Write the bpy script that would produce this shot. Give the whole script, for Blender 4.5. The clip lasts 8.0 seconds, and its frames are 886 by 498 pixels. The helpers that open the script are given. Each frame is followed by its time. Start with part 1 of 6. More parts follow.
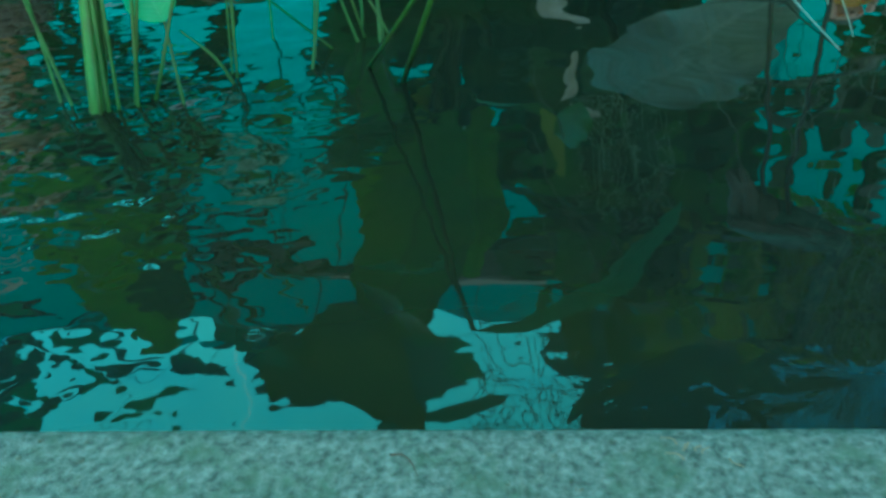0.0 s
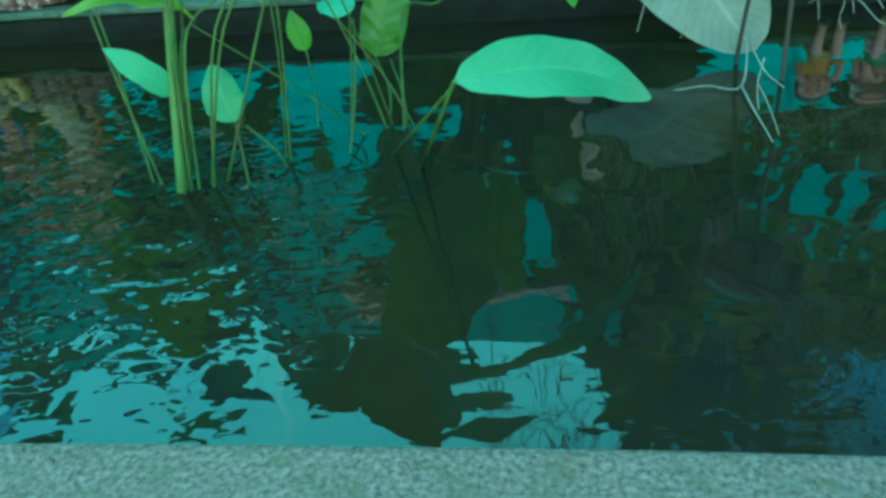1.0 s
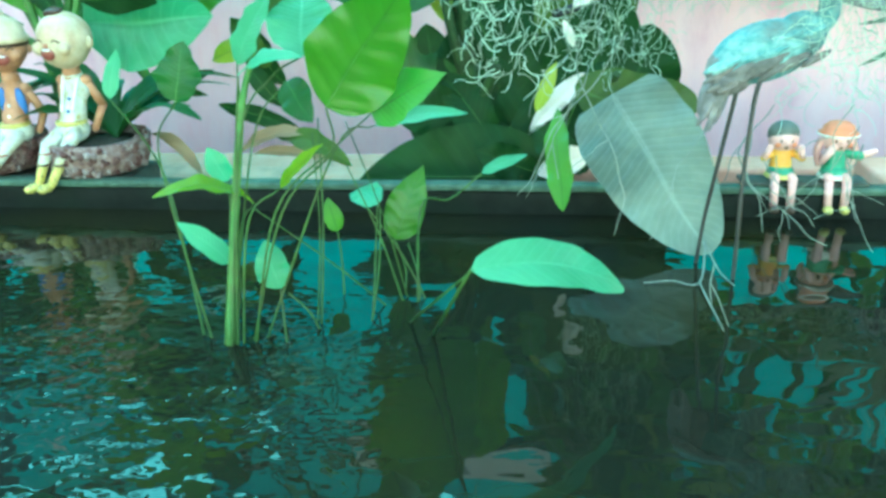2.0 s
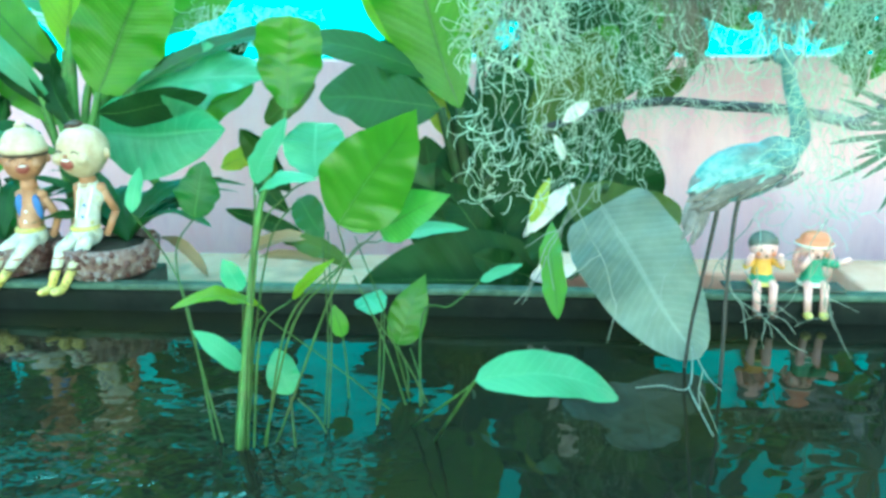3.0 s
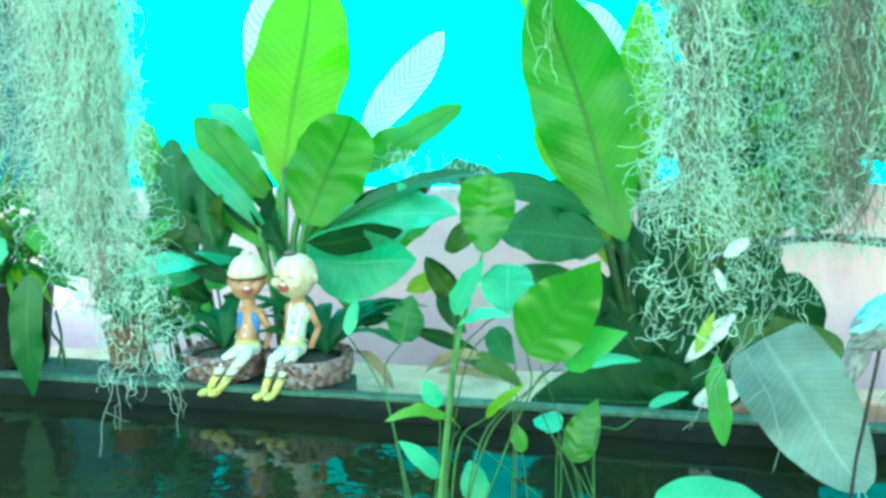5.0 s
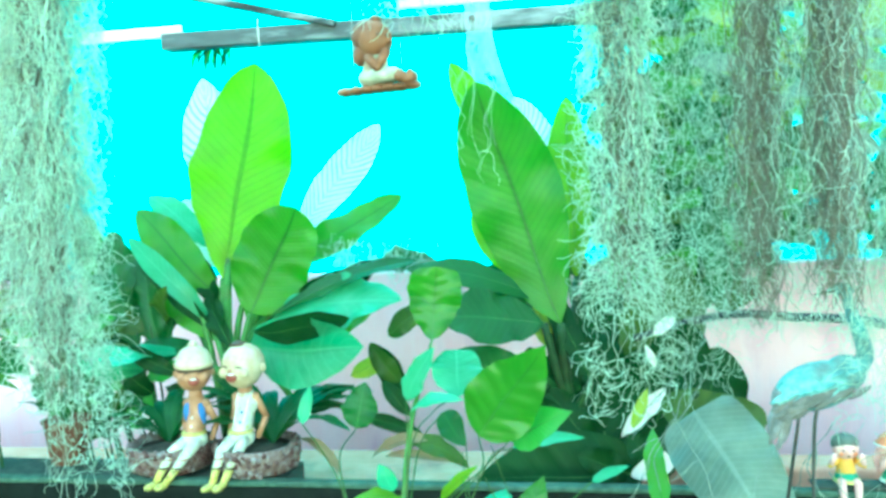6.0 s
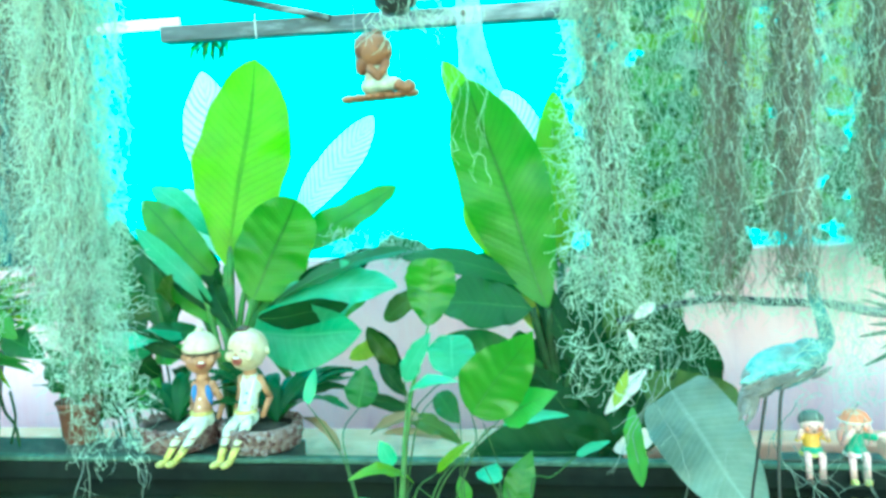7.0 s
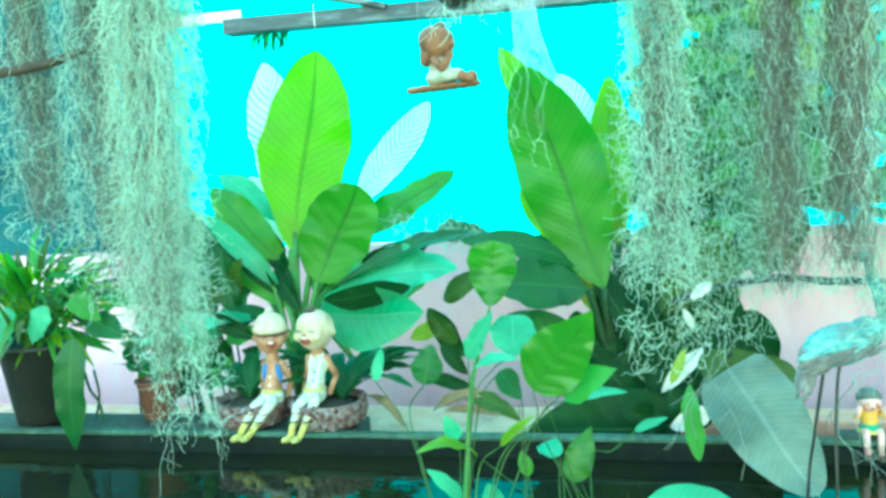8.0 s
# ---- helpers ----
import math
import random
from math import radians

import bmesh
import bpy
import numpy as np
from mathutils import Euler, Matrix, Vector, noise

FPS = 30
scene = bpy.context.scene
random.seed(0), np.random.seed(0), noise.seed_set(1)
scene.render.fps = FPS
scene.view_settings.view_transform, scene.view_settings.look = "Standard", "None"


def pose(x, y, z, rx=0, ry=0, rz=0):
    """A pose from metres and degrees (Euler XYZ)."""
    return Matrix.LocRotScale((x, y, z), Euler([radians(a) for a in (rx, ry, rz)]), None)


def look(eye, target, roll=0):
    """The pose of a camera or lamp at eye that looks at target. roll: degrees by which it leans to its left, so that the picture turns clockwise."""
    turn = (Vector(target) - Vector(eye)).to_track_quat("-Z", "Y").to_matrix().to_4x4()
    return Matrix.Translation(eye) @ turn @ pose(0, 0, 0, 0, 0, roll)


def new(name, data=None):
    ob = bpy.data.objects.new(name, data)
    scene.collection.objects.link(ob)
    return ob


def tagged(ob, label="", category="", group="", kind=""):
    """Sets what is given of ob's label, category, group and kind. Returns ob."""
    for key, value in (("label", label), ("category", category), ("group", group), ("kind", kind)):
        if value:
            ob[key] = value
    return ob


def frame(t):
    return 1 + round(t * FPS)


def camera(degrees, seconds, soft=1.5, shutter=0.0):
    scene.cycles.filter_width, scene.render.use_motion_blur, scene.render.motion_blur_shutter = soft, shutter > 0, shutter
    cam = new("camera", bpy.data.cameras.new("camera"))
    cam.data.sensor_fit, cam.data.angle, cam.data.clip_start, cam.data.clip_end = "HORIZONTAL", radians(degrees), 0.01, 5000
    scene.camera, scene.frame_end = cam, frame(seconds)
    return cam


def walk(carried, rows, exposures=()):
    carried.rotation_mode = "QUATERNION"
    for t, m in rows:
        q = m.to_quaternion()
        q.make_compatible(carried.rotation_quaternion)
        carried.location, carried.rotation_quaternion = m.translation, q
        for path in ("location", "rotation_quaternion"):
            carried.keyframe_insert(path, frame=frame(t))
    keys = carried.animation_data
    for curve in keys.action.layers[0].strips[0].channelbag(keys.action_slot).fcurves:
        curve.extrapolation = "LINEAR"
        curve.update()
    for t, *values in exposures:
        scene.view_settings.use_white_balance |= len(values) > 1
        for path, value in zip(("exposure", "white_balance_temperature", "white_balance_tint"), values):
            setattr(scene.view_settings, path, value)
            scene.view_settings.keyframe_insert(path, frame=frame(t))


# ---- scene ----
cam = camera(56.3, 8.0, soft=3.2)
PATH = [
    (0, (0.142, 0.049, 0.235), (-0.0313, 1.6877, -0.8985), -4.57),
    (0.5, (0.131, 0.052, 0.233), (-0.0301, 1.7068, -0.8788), -4.14),
    (0.8, (0.135, 0.051, 0.235), (-0.0258, 1.7379, -0.8280), -3.74),
    (1, (0.178, -0.053, 0.349), (-0.0783, 1.5943, -0.7566), -5.84),
    (1.2, (0.205, -0.117, 0.410), (-0.0934, 1.5401, -0.6694), -6.31),
    (1.5, (0.187, -0.148, 0.413), (-0.0620, 1.6010, -0.5220), -3.10),
    (3, (0.151, -0.226, 0.463), (-0.0230, 1.6870, -0.0940), -0.80),
    (3.5, (0.142, -0.236, 0.497), (-0.0770, 1.7109, 0.0950), -1.70),
    (4, (0.098, -0.263, 0.530), (-0.2610, 1.6618, 0.1220), -4.40),
    (4.2, (0.059, -0.289, 0.528), (-0.3770, 1.6202, 0.1220), -3.70),
    (5.3, (0.133, -0.390, 0.540), (-0.3779, 1.5307, 0.3170), -1.20),
    (5.5, (0.128, -0.404, 0.547), (-0.3340, 1.5351, 0.3840), -1.50),
    (6, (0.103, -0.438, 0.557), (-0.2310, 1.5299, 0.4320), -2.40),
    (6.5, (0.105, -0.478, 0.572), (-0.1841, 1.4984, 0.4710), -2.10),
    (7, (0.109, -0.527, 0.583), (-0.1999, 1.4412, 0.4081), -2.50),
    (7.5, (0.127, -0.569, 0.575), (-0.3110, 1.3692, 0.3480), -2.90),
    (8, (0.101, -0.580, 0.590), (-0.3290, 1.3618, 0.3790), -3.40),
]

# exposure and white balance along the way
EXPOSURES = [(0.0, 2.54, 7000, -39), (0.8, 2.54, 7000, -39), (1.2, 3.02, 7800, -26), (3.0, 3.38, 7800, -22), (5.3, 3.48, 7500, -35), (6.5, 3.52, 7500, -35), (8.0, 3.35, 7500, -35)]
walk(cam, [(t, look(eye, target, roll)) for t, eye, target, roll in PATH], exposures=EXPOSURES)

# ---- world and sun ----
world = bpy.data.worlds.new("sky")
scene.world = world
world.use_nodes = True
sky = world.node_tree.nodes.new("ShaderNodeTexSky")
sky.sky_type, sky.sun_disc = "NISHITA", False
sky.dust_density, sky.air_density, sky.ozone_density = 0.15, 1.3, 3.0
SUN_AT = Vector((-0.24, 0.65, 0.74)).normalized()
sky.sun_elevation = math.asin(SUN_AT.z)
sky.sun_rotation = math.atan2(SUN_AT.x, SUN_AT.y)
back = world.node_tree.nodes["Background"]
world.node_tree.links.new(sky.outputs[0], back.inputs[0])
back.inputs[1].default_value = 0.15
sun = new("sun", bpy.data.lights.new("sun", "SUN"))
sun.data.energy, sun.data.angle, sun.data.color = 0.42, radians(42), (1.0, 0.95, 0.88)
sun.matrix_world = look(SUN_AT * 8, (0, 0, 0))


# ---- materials ----
def nodes_of(name):
    m = bpy.data.materials.new(name)
    m.use_nodes = True
    nt = m.node_tree
    return m, nt, nt.nodes["Principled BSDF"], nt.nodes["Material Output"]


def maths(nt, op, a, b=None, c=None):
    n = nt.nodes.new("ShaderNodeMath")
    n.operation = op
    for k, v in enumerate((a, b, c)):
        if v is None:
            continue
        if isinstance(v, (int, float)):
            n.inputs[k].default_value = v
        else:
            nt.links.new(v, n.inputs[k])
    return n.outputs[0]


def noise_at(nt, scale, detail=4.0, rough=0.6, stretch=(1, 1, 1)):
    geo = nt.nodes.new("ShaderNodeNewGeometry")
    mp = nt.nodes.new("ShaderNodeMapping")
    mp.inputs["Scale"].default_value = stretch
    n = nt.nodes.new("ShaderNodeTexNoise")
    n.inputs["Scale"].default_value, n.inputs["Detail"].default_value, n.inputs["Roughness"].default_value = scale, detail, rough
    nt.links.new(geo.outputs["Position"], mp.inputs[0])
    nt.links.new(mp.outputs[0], n.inputs["Vector"])
    return n.outputs["Fac"]


def ramp(nt, fac, lo, hi):
    n = nt.nodes.new("ShaderNodeMapRange")
    n.inputs[1].default_value, n.inputs[2].default_value = lo, hi
    nt.links.new(fac, n.inputs[0])
    return n.outputs[0]


def blend(nt, fac, a, b, kind="MIX"):
    n = nt.nodes.new("ShaderNodeMix")
    n.data_type, n.blend_type = "RGBA", kind
    for sock, v in ((n.inputs[0], fac), (n.inputs[6], a), (n.inputs[7], b)):
        if isinstance(v, tuple):
            sock.default_value = (*v, 1)
        elif isinstance(v, (int, float)):
            sock.default_value = v
        else:
            nt.links.new(v, sock)
    return n.outputs[2]


def relief(nt, bsdf, height, strength, distance):
    n = nt.nodes.new("ShaderNodeBump")
    n.inputs["Strength"].default_value, n.inputs["Distance"].default_value = strength, distance
    nt.links.new(height, n.inputs["Height"])
    nt.links.new(n.outputs[0], bsdf.inputs["Normal"])
    return n.outputs[0]


def surface(name, c1, c2, scale=30, rough=0.7, bump=0.4, fine=160, c3=None, stains=4.0, metal=0.0, stretch=(1, 1, 1), dist=0.002, spec=0.5):
    """Two-tone grain with larger stains of c3 and fine relief."""
    m, nt, b, _ = nodes_of(name)
    col = blend(nt, ramp(nt, noise_at(nt, scale, stretch=stretch), 0.35, 0.68), c1, c2)
    if c3:
        col = blend(nt, ramp(nt, noise_at(nt, stains, 6, 0.65, stretch), 0.5, 0.72), col, c3)
    rnd = nt.nodes.new("ShaderNodeObjectInfo")
    col = blend(nt, ramp(nt, rnd.outputs["Random"], 0, 5), col, c3 or c2)
    nt.links.new(col, b.inputs["Base Color"])
    b.inputs["Roughness"].default_value, b.inputs["Metallic"].default_value = rough, metal
    b.inputs["Specular IOR Level"].default_value = spec
    relief(nt, b, noise_at(nt, fine, 5, 0.65, stretch), bump, dist)
    return m


def foliage(name, dark, light, vein, through_col, veins=14, vein_mix=0.4, gloss=0.38, thin=0.4, stripes=0.0, white=(0.8, 0.9, 0.75), spec=0.45, ridge=0.22):
    """A leaf: side veins and midrib follow the blade, light passes through."""
    m, nt, b, out = nodes_of(name)
    uv = nt.nodes.new("ShaderNodeTexCoord")
    sep = nt.nodes.new("ShaderNodeSeparateXYZ")
    nt.links.new(uv.outputs["UV"], sep.inputs[0])
    u = maths(nt, "MULTIPLY", maths(nt, "ABSOLUTE", maths(nt, "SUBTRACT", sep.outputs[0], 0.5)), 2.0)
    w = maths(nt, "SUBTRACT", maths(nt, "MULTIPLY", sep.outputs[1], float(veins)), maths(nt, "MULTIPLY", u, veins * 0.16))
    w = maths(nt, "ADD", w, maths(nt, "MULTIPLY", noise_at(nt, 25, 2), 0.6))
    wave = maths(nt, "MULTIPLY", maths(nt, "PINGPONG", w, 0.5), 2.0)
    line = maths(nt, "SUBTRACT", 1.0, ramp(nt, wave, 0.0, 0.3))
    mid = maths(nt, "SUBTRACT", 1.0, ramp(nt, u, 0.01, 0.07))
    col = blend(nt, ramp(nt, noise_at(nt, 9, 5), 0.35, 0.7), dark, light)
    info = nt.nodes.new("ShaderNodeObjectInfo")
    col = blend(nt, maths(nt, "MULTIPLY", info.outputs["Random"], 0.35), col, light)
    if stripes:
        s = ramp(nt, maths(nt, "ADD", wave, maths(nt, "MULTIPLY", noise_at(nt, 14, 3), 0.7)), 0.4, 0.7)
        col = blend(nt, maths(nt, "MULTIPLY", s, stripes), col, white)
    spots = ramp(nt, noise_at(nt, 70, 4, 0.7), 0.66, 0.78)
    col = blend(nt, maths(nt, "MULTIPLY", spots, 0.35), col, (0.16, 0.13, 0.05))
    col = blend(nt, maths(nt, "MULTIPLY", line, vein_mix * 0.6), col, vein)
    col = blend(nt, maths(nt, "MULTIPLY", mid, min(1.0, vein_mix * 1.6)), col, vein)
    nt.links.new(col, b.inputs["Base Color"])
    b.inputs["Roughness"].default_value = gloss
    b.inputs["Specular IOR Level"].default_value = spec
    nrm = relief(nt, b, maths(nt, "ADD", wave, noise_at(nt, 120, 3)), ridge, 0.0012 if ridge < 0.5 else 0.004)
    tr = nt.nodes.new("ShaderNodeBsdfTranslucent")
    nt.links.new(blend(nt, 0.5, blend(nt, 1.0, col, (2.2, 2.2, 2.2), "MULTIPLY"), through_col), tr.inputs[0])
    nt.links.new(nrm, tr.inputs["Normal"])
    mix = nt.nodes.new("ShaderNodeMixShader")
    mix.inputs[0].default_value = thin
    nt.links.new(b.outputs[0], mix.inputs[1])
    nt.links.new(tr.outputs[0], mix.inputs[2])
    nt.links.new(mix.outputs[0], out.inputs[0])
    return m


LEAF_LIGHT = foliage("leaf_light_green", (0.11, 0.22, 0.008), (0.21, 0.36, 0.012), (0.03, 0.11, 0.006), (0.4, 0.62, 0.01), veins=24, vein_mix=0.55, thin=0.45)
LEAF_MID = foliage("leaf_green", (0.04, 0.16, 0.012), (0.085, 0.26, 0.02), (0.02, 0.085, 0.008), (0.14, 0.42, 0.015), veins=28, vein_mix=0.55, thin=0.28)
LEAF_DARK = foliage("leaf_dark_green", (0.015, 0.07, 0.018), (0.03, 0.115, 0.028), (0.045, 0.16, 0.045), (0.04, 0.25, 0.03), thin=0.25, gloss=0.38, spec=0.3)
# darker copy of the dark green: canopy shade is put into the colour
LEAF_SHADED = foliage("leaf_shaded_green", (0.006, 0.032, 0.008), (0.014, 0.06, 0.014), (0.02, 0.08, 0.02), (0.02, 0.12, 0.015), thin=0.14, gloss=0.5, spec=0.15)
LEAF_BROWNISH = foliage("leaf_olive_brown", (0.03, 0.065, 0.014), (0.07, 0.13, 0.02), (0.09, 0.15, 0.03), (0.12, 0.25, 0.02), veins=22, thin=0.25, gloss=0.36, spec=0.3)
LEAF_FRESH = foliage("leaf_fresh_mid_green", (0.04, 0.22, 0.03), (0.09, 0.32, 0.05), (0.05, 0.2, 0.03), (0.12, 0.5, 0.05), veins=16, vein_mix=0.35, thin=0.35, gloss=0.3)
LEAF_SWORD = foliage("leaf_water_plant", (0.03, 0.125, 0.012), (0.07, 0.2, 0.018), (0.02, 0.08, 0.01), (0.12, 0.36, 0.02), veins=8, vein_mix=0.28, thin=0.28, gloss=0.32, ridge=0.3)
# bluish mint base: sky sheen on glossy blades is mixed into the green
LEAF_MINT = foliage("leaf_mint_sheen", (0.045, 0.24, 0.1), (0.12, 0.44, 0.23), (0.16, 0.5, 0.27), (0.12, 0.6, 0.25), thin=0.35, gloss=0.28)
LEAF_YELLOW = foliage("leaf_yellowing", (0.25, 0.32, 0.04), (0.4, 0.45, 0.06), (0.5, 0.5, 0.15), (0.5, 0.6, 0.05), thin=0.4)
LEAF_GREY = foliage("leaf_grey_green", (0.07, 0.11, 0.08), (0.23, 0.29, 0.22), (0.48, 0.58, 0.5), (0.28, 0.42, 0.32), veins=24, vein_mix=0.16, gloss=0.34, thin=0.2, ridge=0.4)
LEAF_GREYDARK = foliage("leaf_grey_dark", (0.06, 0.12, 0.08), (0.1, 0.18, 0.12), (0.16, 0.26, 0.18), (0.08, 0.2, 0.1), thin=0.2)
LEAF_STRIPED = foliage("leaf_striped", (0.03, 0.3, 0.04), (0.06, 0.4, 0.08), (0.5, 0.75, 0.6), (0.12, 0.6, 0.25), veins=19, stripes=0.95, thin=0.3, white=(0.8, 0.92, 0.84))
DRY_PALE = foliage("leaf_dry_pale", (0.8, 0.74, 0.66), (0.88, 0.84, 0.78), (0.7, 0.6, 0.48), (0.8, 0.74, 0.65), thin=0.15, gloss=0.6)
DRY_BROWN = foliage("leaf_dry_brown", (0.2, 0.13, 0.07), (0.34, 0.24, 0.14), (0.4, 0.3, 0.18), (0.35, 0.22, 0.1), thin=0.2, gloss=0.6)
STEM = surface("stem_green", (0.045, 0.16, 0.03), (0.1, 0.27, 0.06), 40, 0.5, 0.2, 200, (0.1, 0.13, 0.04), 12, spec=0.3)
STEM_OLIVE = surface("stem_olive", (0.025, 0.075, 0.012), (0.06, 0.15, 0.03), 60, 0.55, 0.2, 200, (0.07, 0.08, 0.03), 12, spec=0.3)
STEM_DARK = surface("stem_dark", (0.014, 0.05, 0.016), (0.035, 0.09, 0.03), 40, 0.5, 0.2, 200, (0.025, 0.035, 0.014), 12, spec=0.25)
CONCRETE = surface("concrete", (0.06, 0.078, 0.058), (0.25, 0.265, 0.22), 300, 0.88, 1.0, 600, (0.085, 0.12, 0.068), 70, dist=0.002)
RIM = surface("mossy_concrete", (0.035, 0.085, 0.055), (0.095, 0.175, 0.12), 50, 0.75, 0.6, 180, (0.02, 0.04, 0.022), 7, dist=0.004)
# wet concrete taken to near black: the wall's shade is in the colour
WET_SHADED = surface("wet_shaded_concrete", (0.004, 0.006, 0.005), (0.011, 0.015, 0.012), 40, 0.6, 0.5, 140, (0.007, 0.015, 0.009), 8, spec=0.15)
DAMP = surface("damp_concrete", (0.03, 0.045, 0.036), (0.08, 0.1, 0.078), 50, 0.7, 0.6, 160, (0.02, 0.035, 0.02), 9, dist=0.003)
PINK = surface("pink_limewash", (0.98, 0.62, 0.67), (0.985, 0.77, 0.8), 14, 0.85, 0.6, 60, (0.8, 0.4, 0.52), 7, stretch=(1, 1, 0.3))
WHITE_BOARD = surface("white_board", (0.75, 0.74, 0.72), (0.82, 0.82, 0.8), 12, 0.6, 0.3, 90, (0.6, 0.58, 0.55), 5)
TIMBER = surface("weathered_timber", (0.012, 0.016, 0.018), (0.07, 0.09, 0.095), 34, 0.85, 0.9, 120, (0.5, 0.56, 0.56), 12, stretch=(0.2, 1, 1), dist=0.004)
SOIL = surface("bare_soil", (0.05, 0.04, 0.03), (0.1, 0.08, 0.05), 60, 0.95, 1.0, 120, (0.03, 0.03, 0.02), 6, dist=0.01)
KERB = surface("beige_stone", (0.84, 0.43, 0.29), (0.92, 0.54, 0.39), 20, 0.95, 0.5, 120, (0.42, 0.24, 0.19), 6, spec=0.1)
PEBBLE = surface("red_brown_pebble", (0.13, 0.06, 0.05), (0.24, 0.17, 0.15), 120, 0.6, 0.4, 300, (0.36, 0.33, 0.32), 60)
POT_BLACK = surface("black_plastic", (0.015, 0.017, 0.016), (0.03, 0.033, 0.03), 30, 0.45, 0.2, 120, (0.06, 0.06, 0.05), 9)
TERRACOTTA = surface("terracotta", (0.17, 0.055, 0.03), (0.25, 0.095, 0.055), 30, 0.8, 0.4, 140, (0.18, 0.08, 0.06), 10)
CLAY = surface("brown_clay", (0.2, 0.08, 0.035), (0.3, 0.13, 0.06), 50, 0.6, 0.3, 200, (0.27, 0.13, 0.07), 25)
SKIN = surface("painted_skin", (0.42, 0.19, 0.1), (0.58, 0.31, 0.18), 45, 0.5, 0.3, 150, (0.36, 0.16, 0.09), 32)
CREAM = surface("cream_paint", (0.52, 0.42, 0.26), (0.68, 0.58, 0.42), 45, 0.5, 0.35, 190, (0.46, 0.3, 0.17), 28)
SOCK = surface("dotted_yellow_sock", (0.58, 0.5, 0.12), (0.66, 0.6, 0.22), 60, 0.5, 0.2, 150, (0.05, 0.04, 0.015), 170)
TROUSER = surface("patterned_white_cloth", (0.5, 0.56, 0.5), (0.66, 0.7, 0.62), 60, 0.55, 0.3, 150, (0.4, 0.34, 0.08), 75)
PAINT_WHITE = surface("white_paint", (0.72, 0.76, 0.72), (0.82, 0.84, 0.8), 60, 0.5, 0.15, 150, (0.55, 0.62, 0.45), 45)
PAINT_YELLOW = surface("yellow_paint", (0.62, 0.55, 0.14), (0.7, 0.64, 0.24), 60, 0.45, 0.15, 150, (0.3, 0.24, 0.05), 90)
PAINT_BLUE = surface("blue_paint", (0.03, 0.14, 0.42), (0.05, 0.2, 0.5), 60, 0.45, 0.15, 150)
PAINT_GREEN = surface("green_paint", (0.02, 0.22, 0.12), (0.05, 0.34, 0.2), 60, 0.45, 0.15, 150)
PAINT_ORANGE = surface("orange_paint", (0.75, 0.3, 0.05), (0.8, 0.5, 0.1), 60, 0.45, 0.15, 150)
PAINT_RED = surface("dark_red_paint", (0.25, 0.05, 0.04), (0.32, 0.08, 0.06), 60, 0.4, 0.1, 150)
PAINT_BROWN = surface("dark_brown_paint", (0.05, 0.03, 0.02), (0.09, 0.05, 0.03), 60, 0.4, 0.1, 150)
PAINT_CAP = surface("dark_olive_paint", (0.05, 0.065, 0.05), (0.12, 0.14, 0.11), 60, 0.5, 0.15, 150)
PAINT_PINK = surface("pale_pink_paint", (0.7, 0.36, 0.33), (0.8, 0.5, 0.46), 60, 0.45, 0.15, 150)
CRANE_BODY = surface("pale_turquoise_paint", (0.08, 0.36, 0.37), (0.36, 0.66, 0.63), 90, 0.8, 1.0, 140, (0.17, 0.2, 0.19), 16, dist=0.005)
def moss_material(name, c1, c2, c3):
    """Thin grey green fibres that pass some light on."""
    m = surface(name, c1, c2, 60, 0.8, 0.1, 200, c3, 12)
    nt = m.node_tree
    b, out = nt.nodes["Principled BSDF"], nt.nodes["Material Output"]
    tr = nt.nodes.new("ShaderNodeBsdfTranslucent")
    nt.links.new(b.inputs["Base Color"].links[0].from_socket, tr.inputs[0])
    mix = nt.nodes.new("ShaderNodeMixShader")
    mix.inputs[0].default_value = 0.45
    nt.links.new(b.outputs[0], mix.inputs[1])
    nt.links.new(tr.outputs[0], mix.inputs[2])
    nt.links.new(mix.outputs[0], out.inputs[0])
    return m


MOSS = moss_material("grey_green_moss", (0.5, 0.64, 0.53), (0.66, 0.8, 0.68), (0.42, 0.46, 0.34))
MOSS_PALE = moss_material("pale_moss", (0.62, 0.84, 0.7), (0.76, 0.95, 0.82), (0.55, 0.66, 0.48))
MOSS_CORE = moss_material("dead_moss_core", (0.18, 0.16, 0.125), (0.33, 0.3, 0.24), (0.28, 0.28, 0.21))
ROOT = surface("pale_aerial_root", (0.13, 0.18, 0.14), (0.26, 0.33, 0.28), 60, 0.7, 0.2, 200, (0.3, 0.34, 0.28), 20)
WIRE = surface("wire", (0.2, 0.2, 0.2), (0.3, 0.3, 0.3), 60, 0.4, 0.1, 200, metal=0.8)
TWIG = surface("dark_twig", (0.04, 0.03, 0.02), (0.08, 0.06, 0.04), 60, 0.8, 0.3, 200)


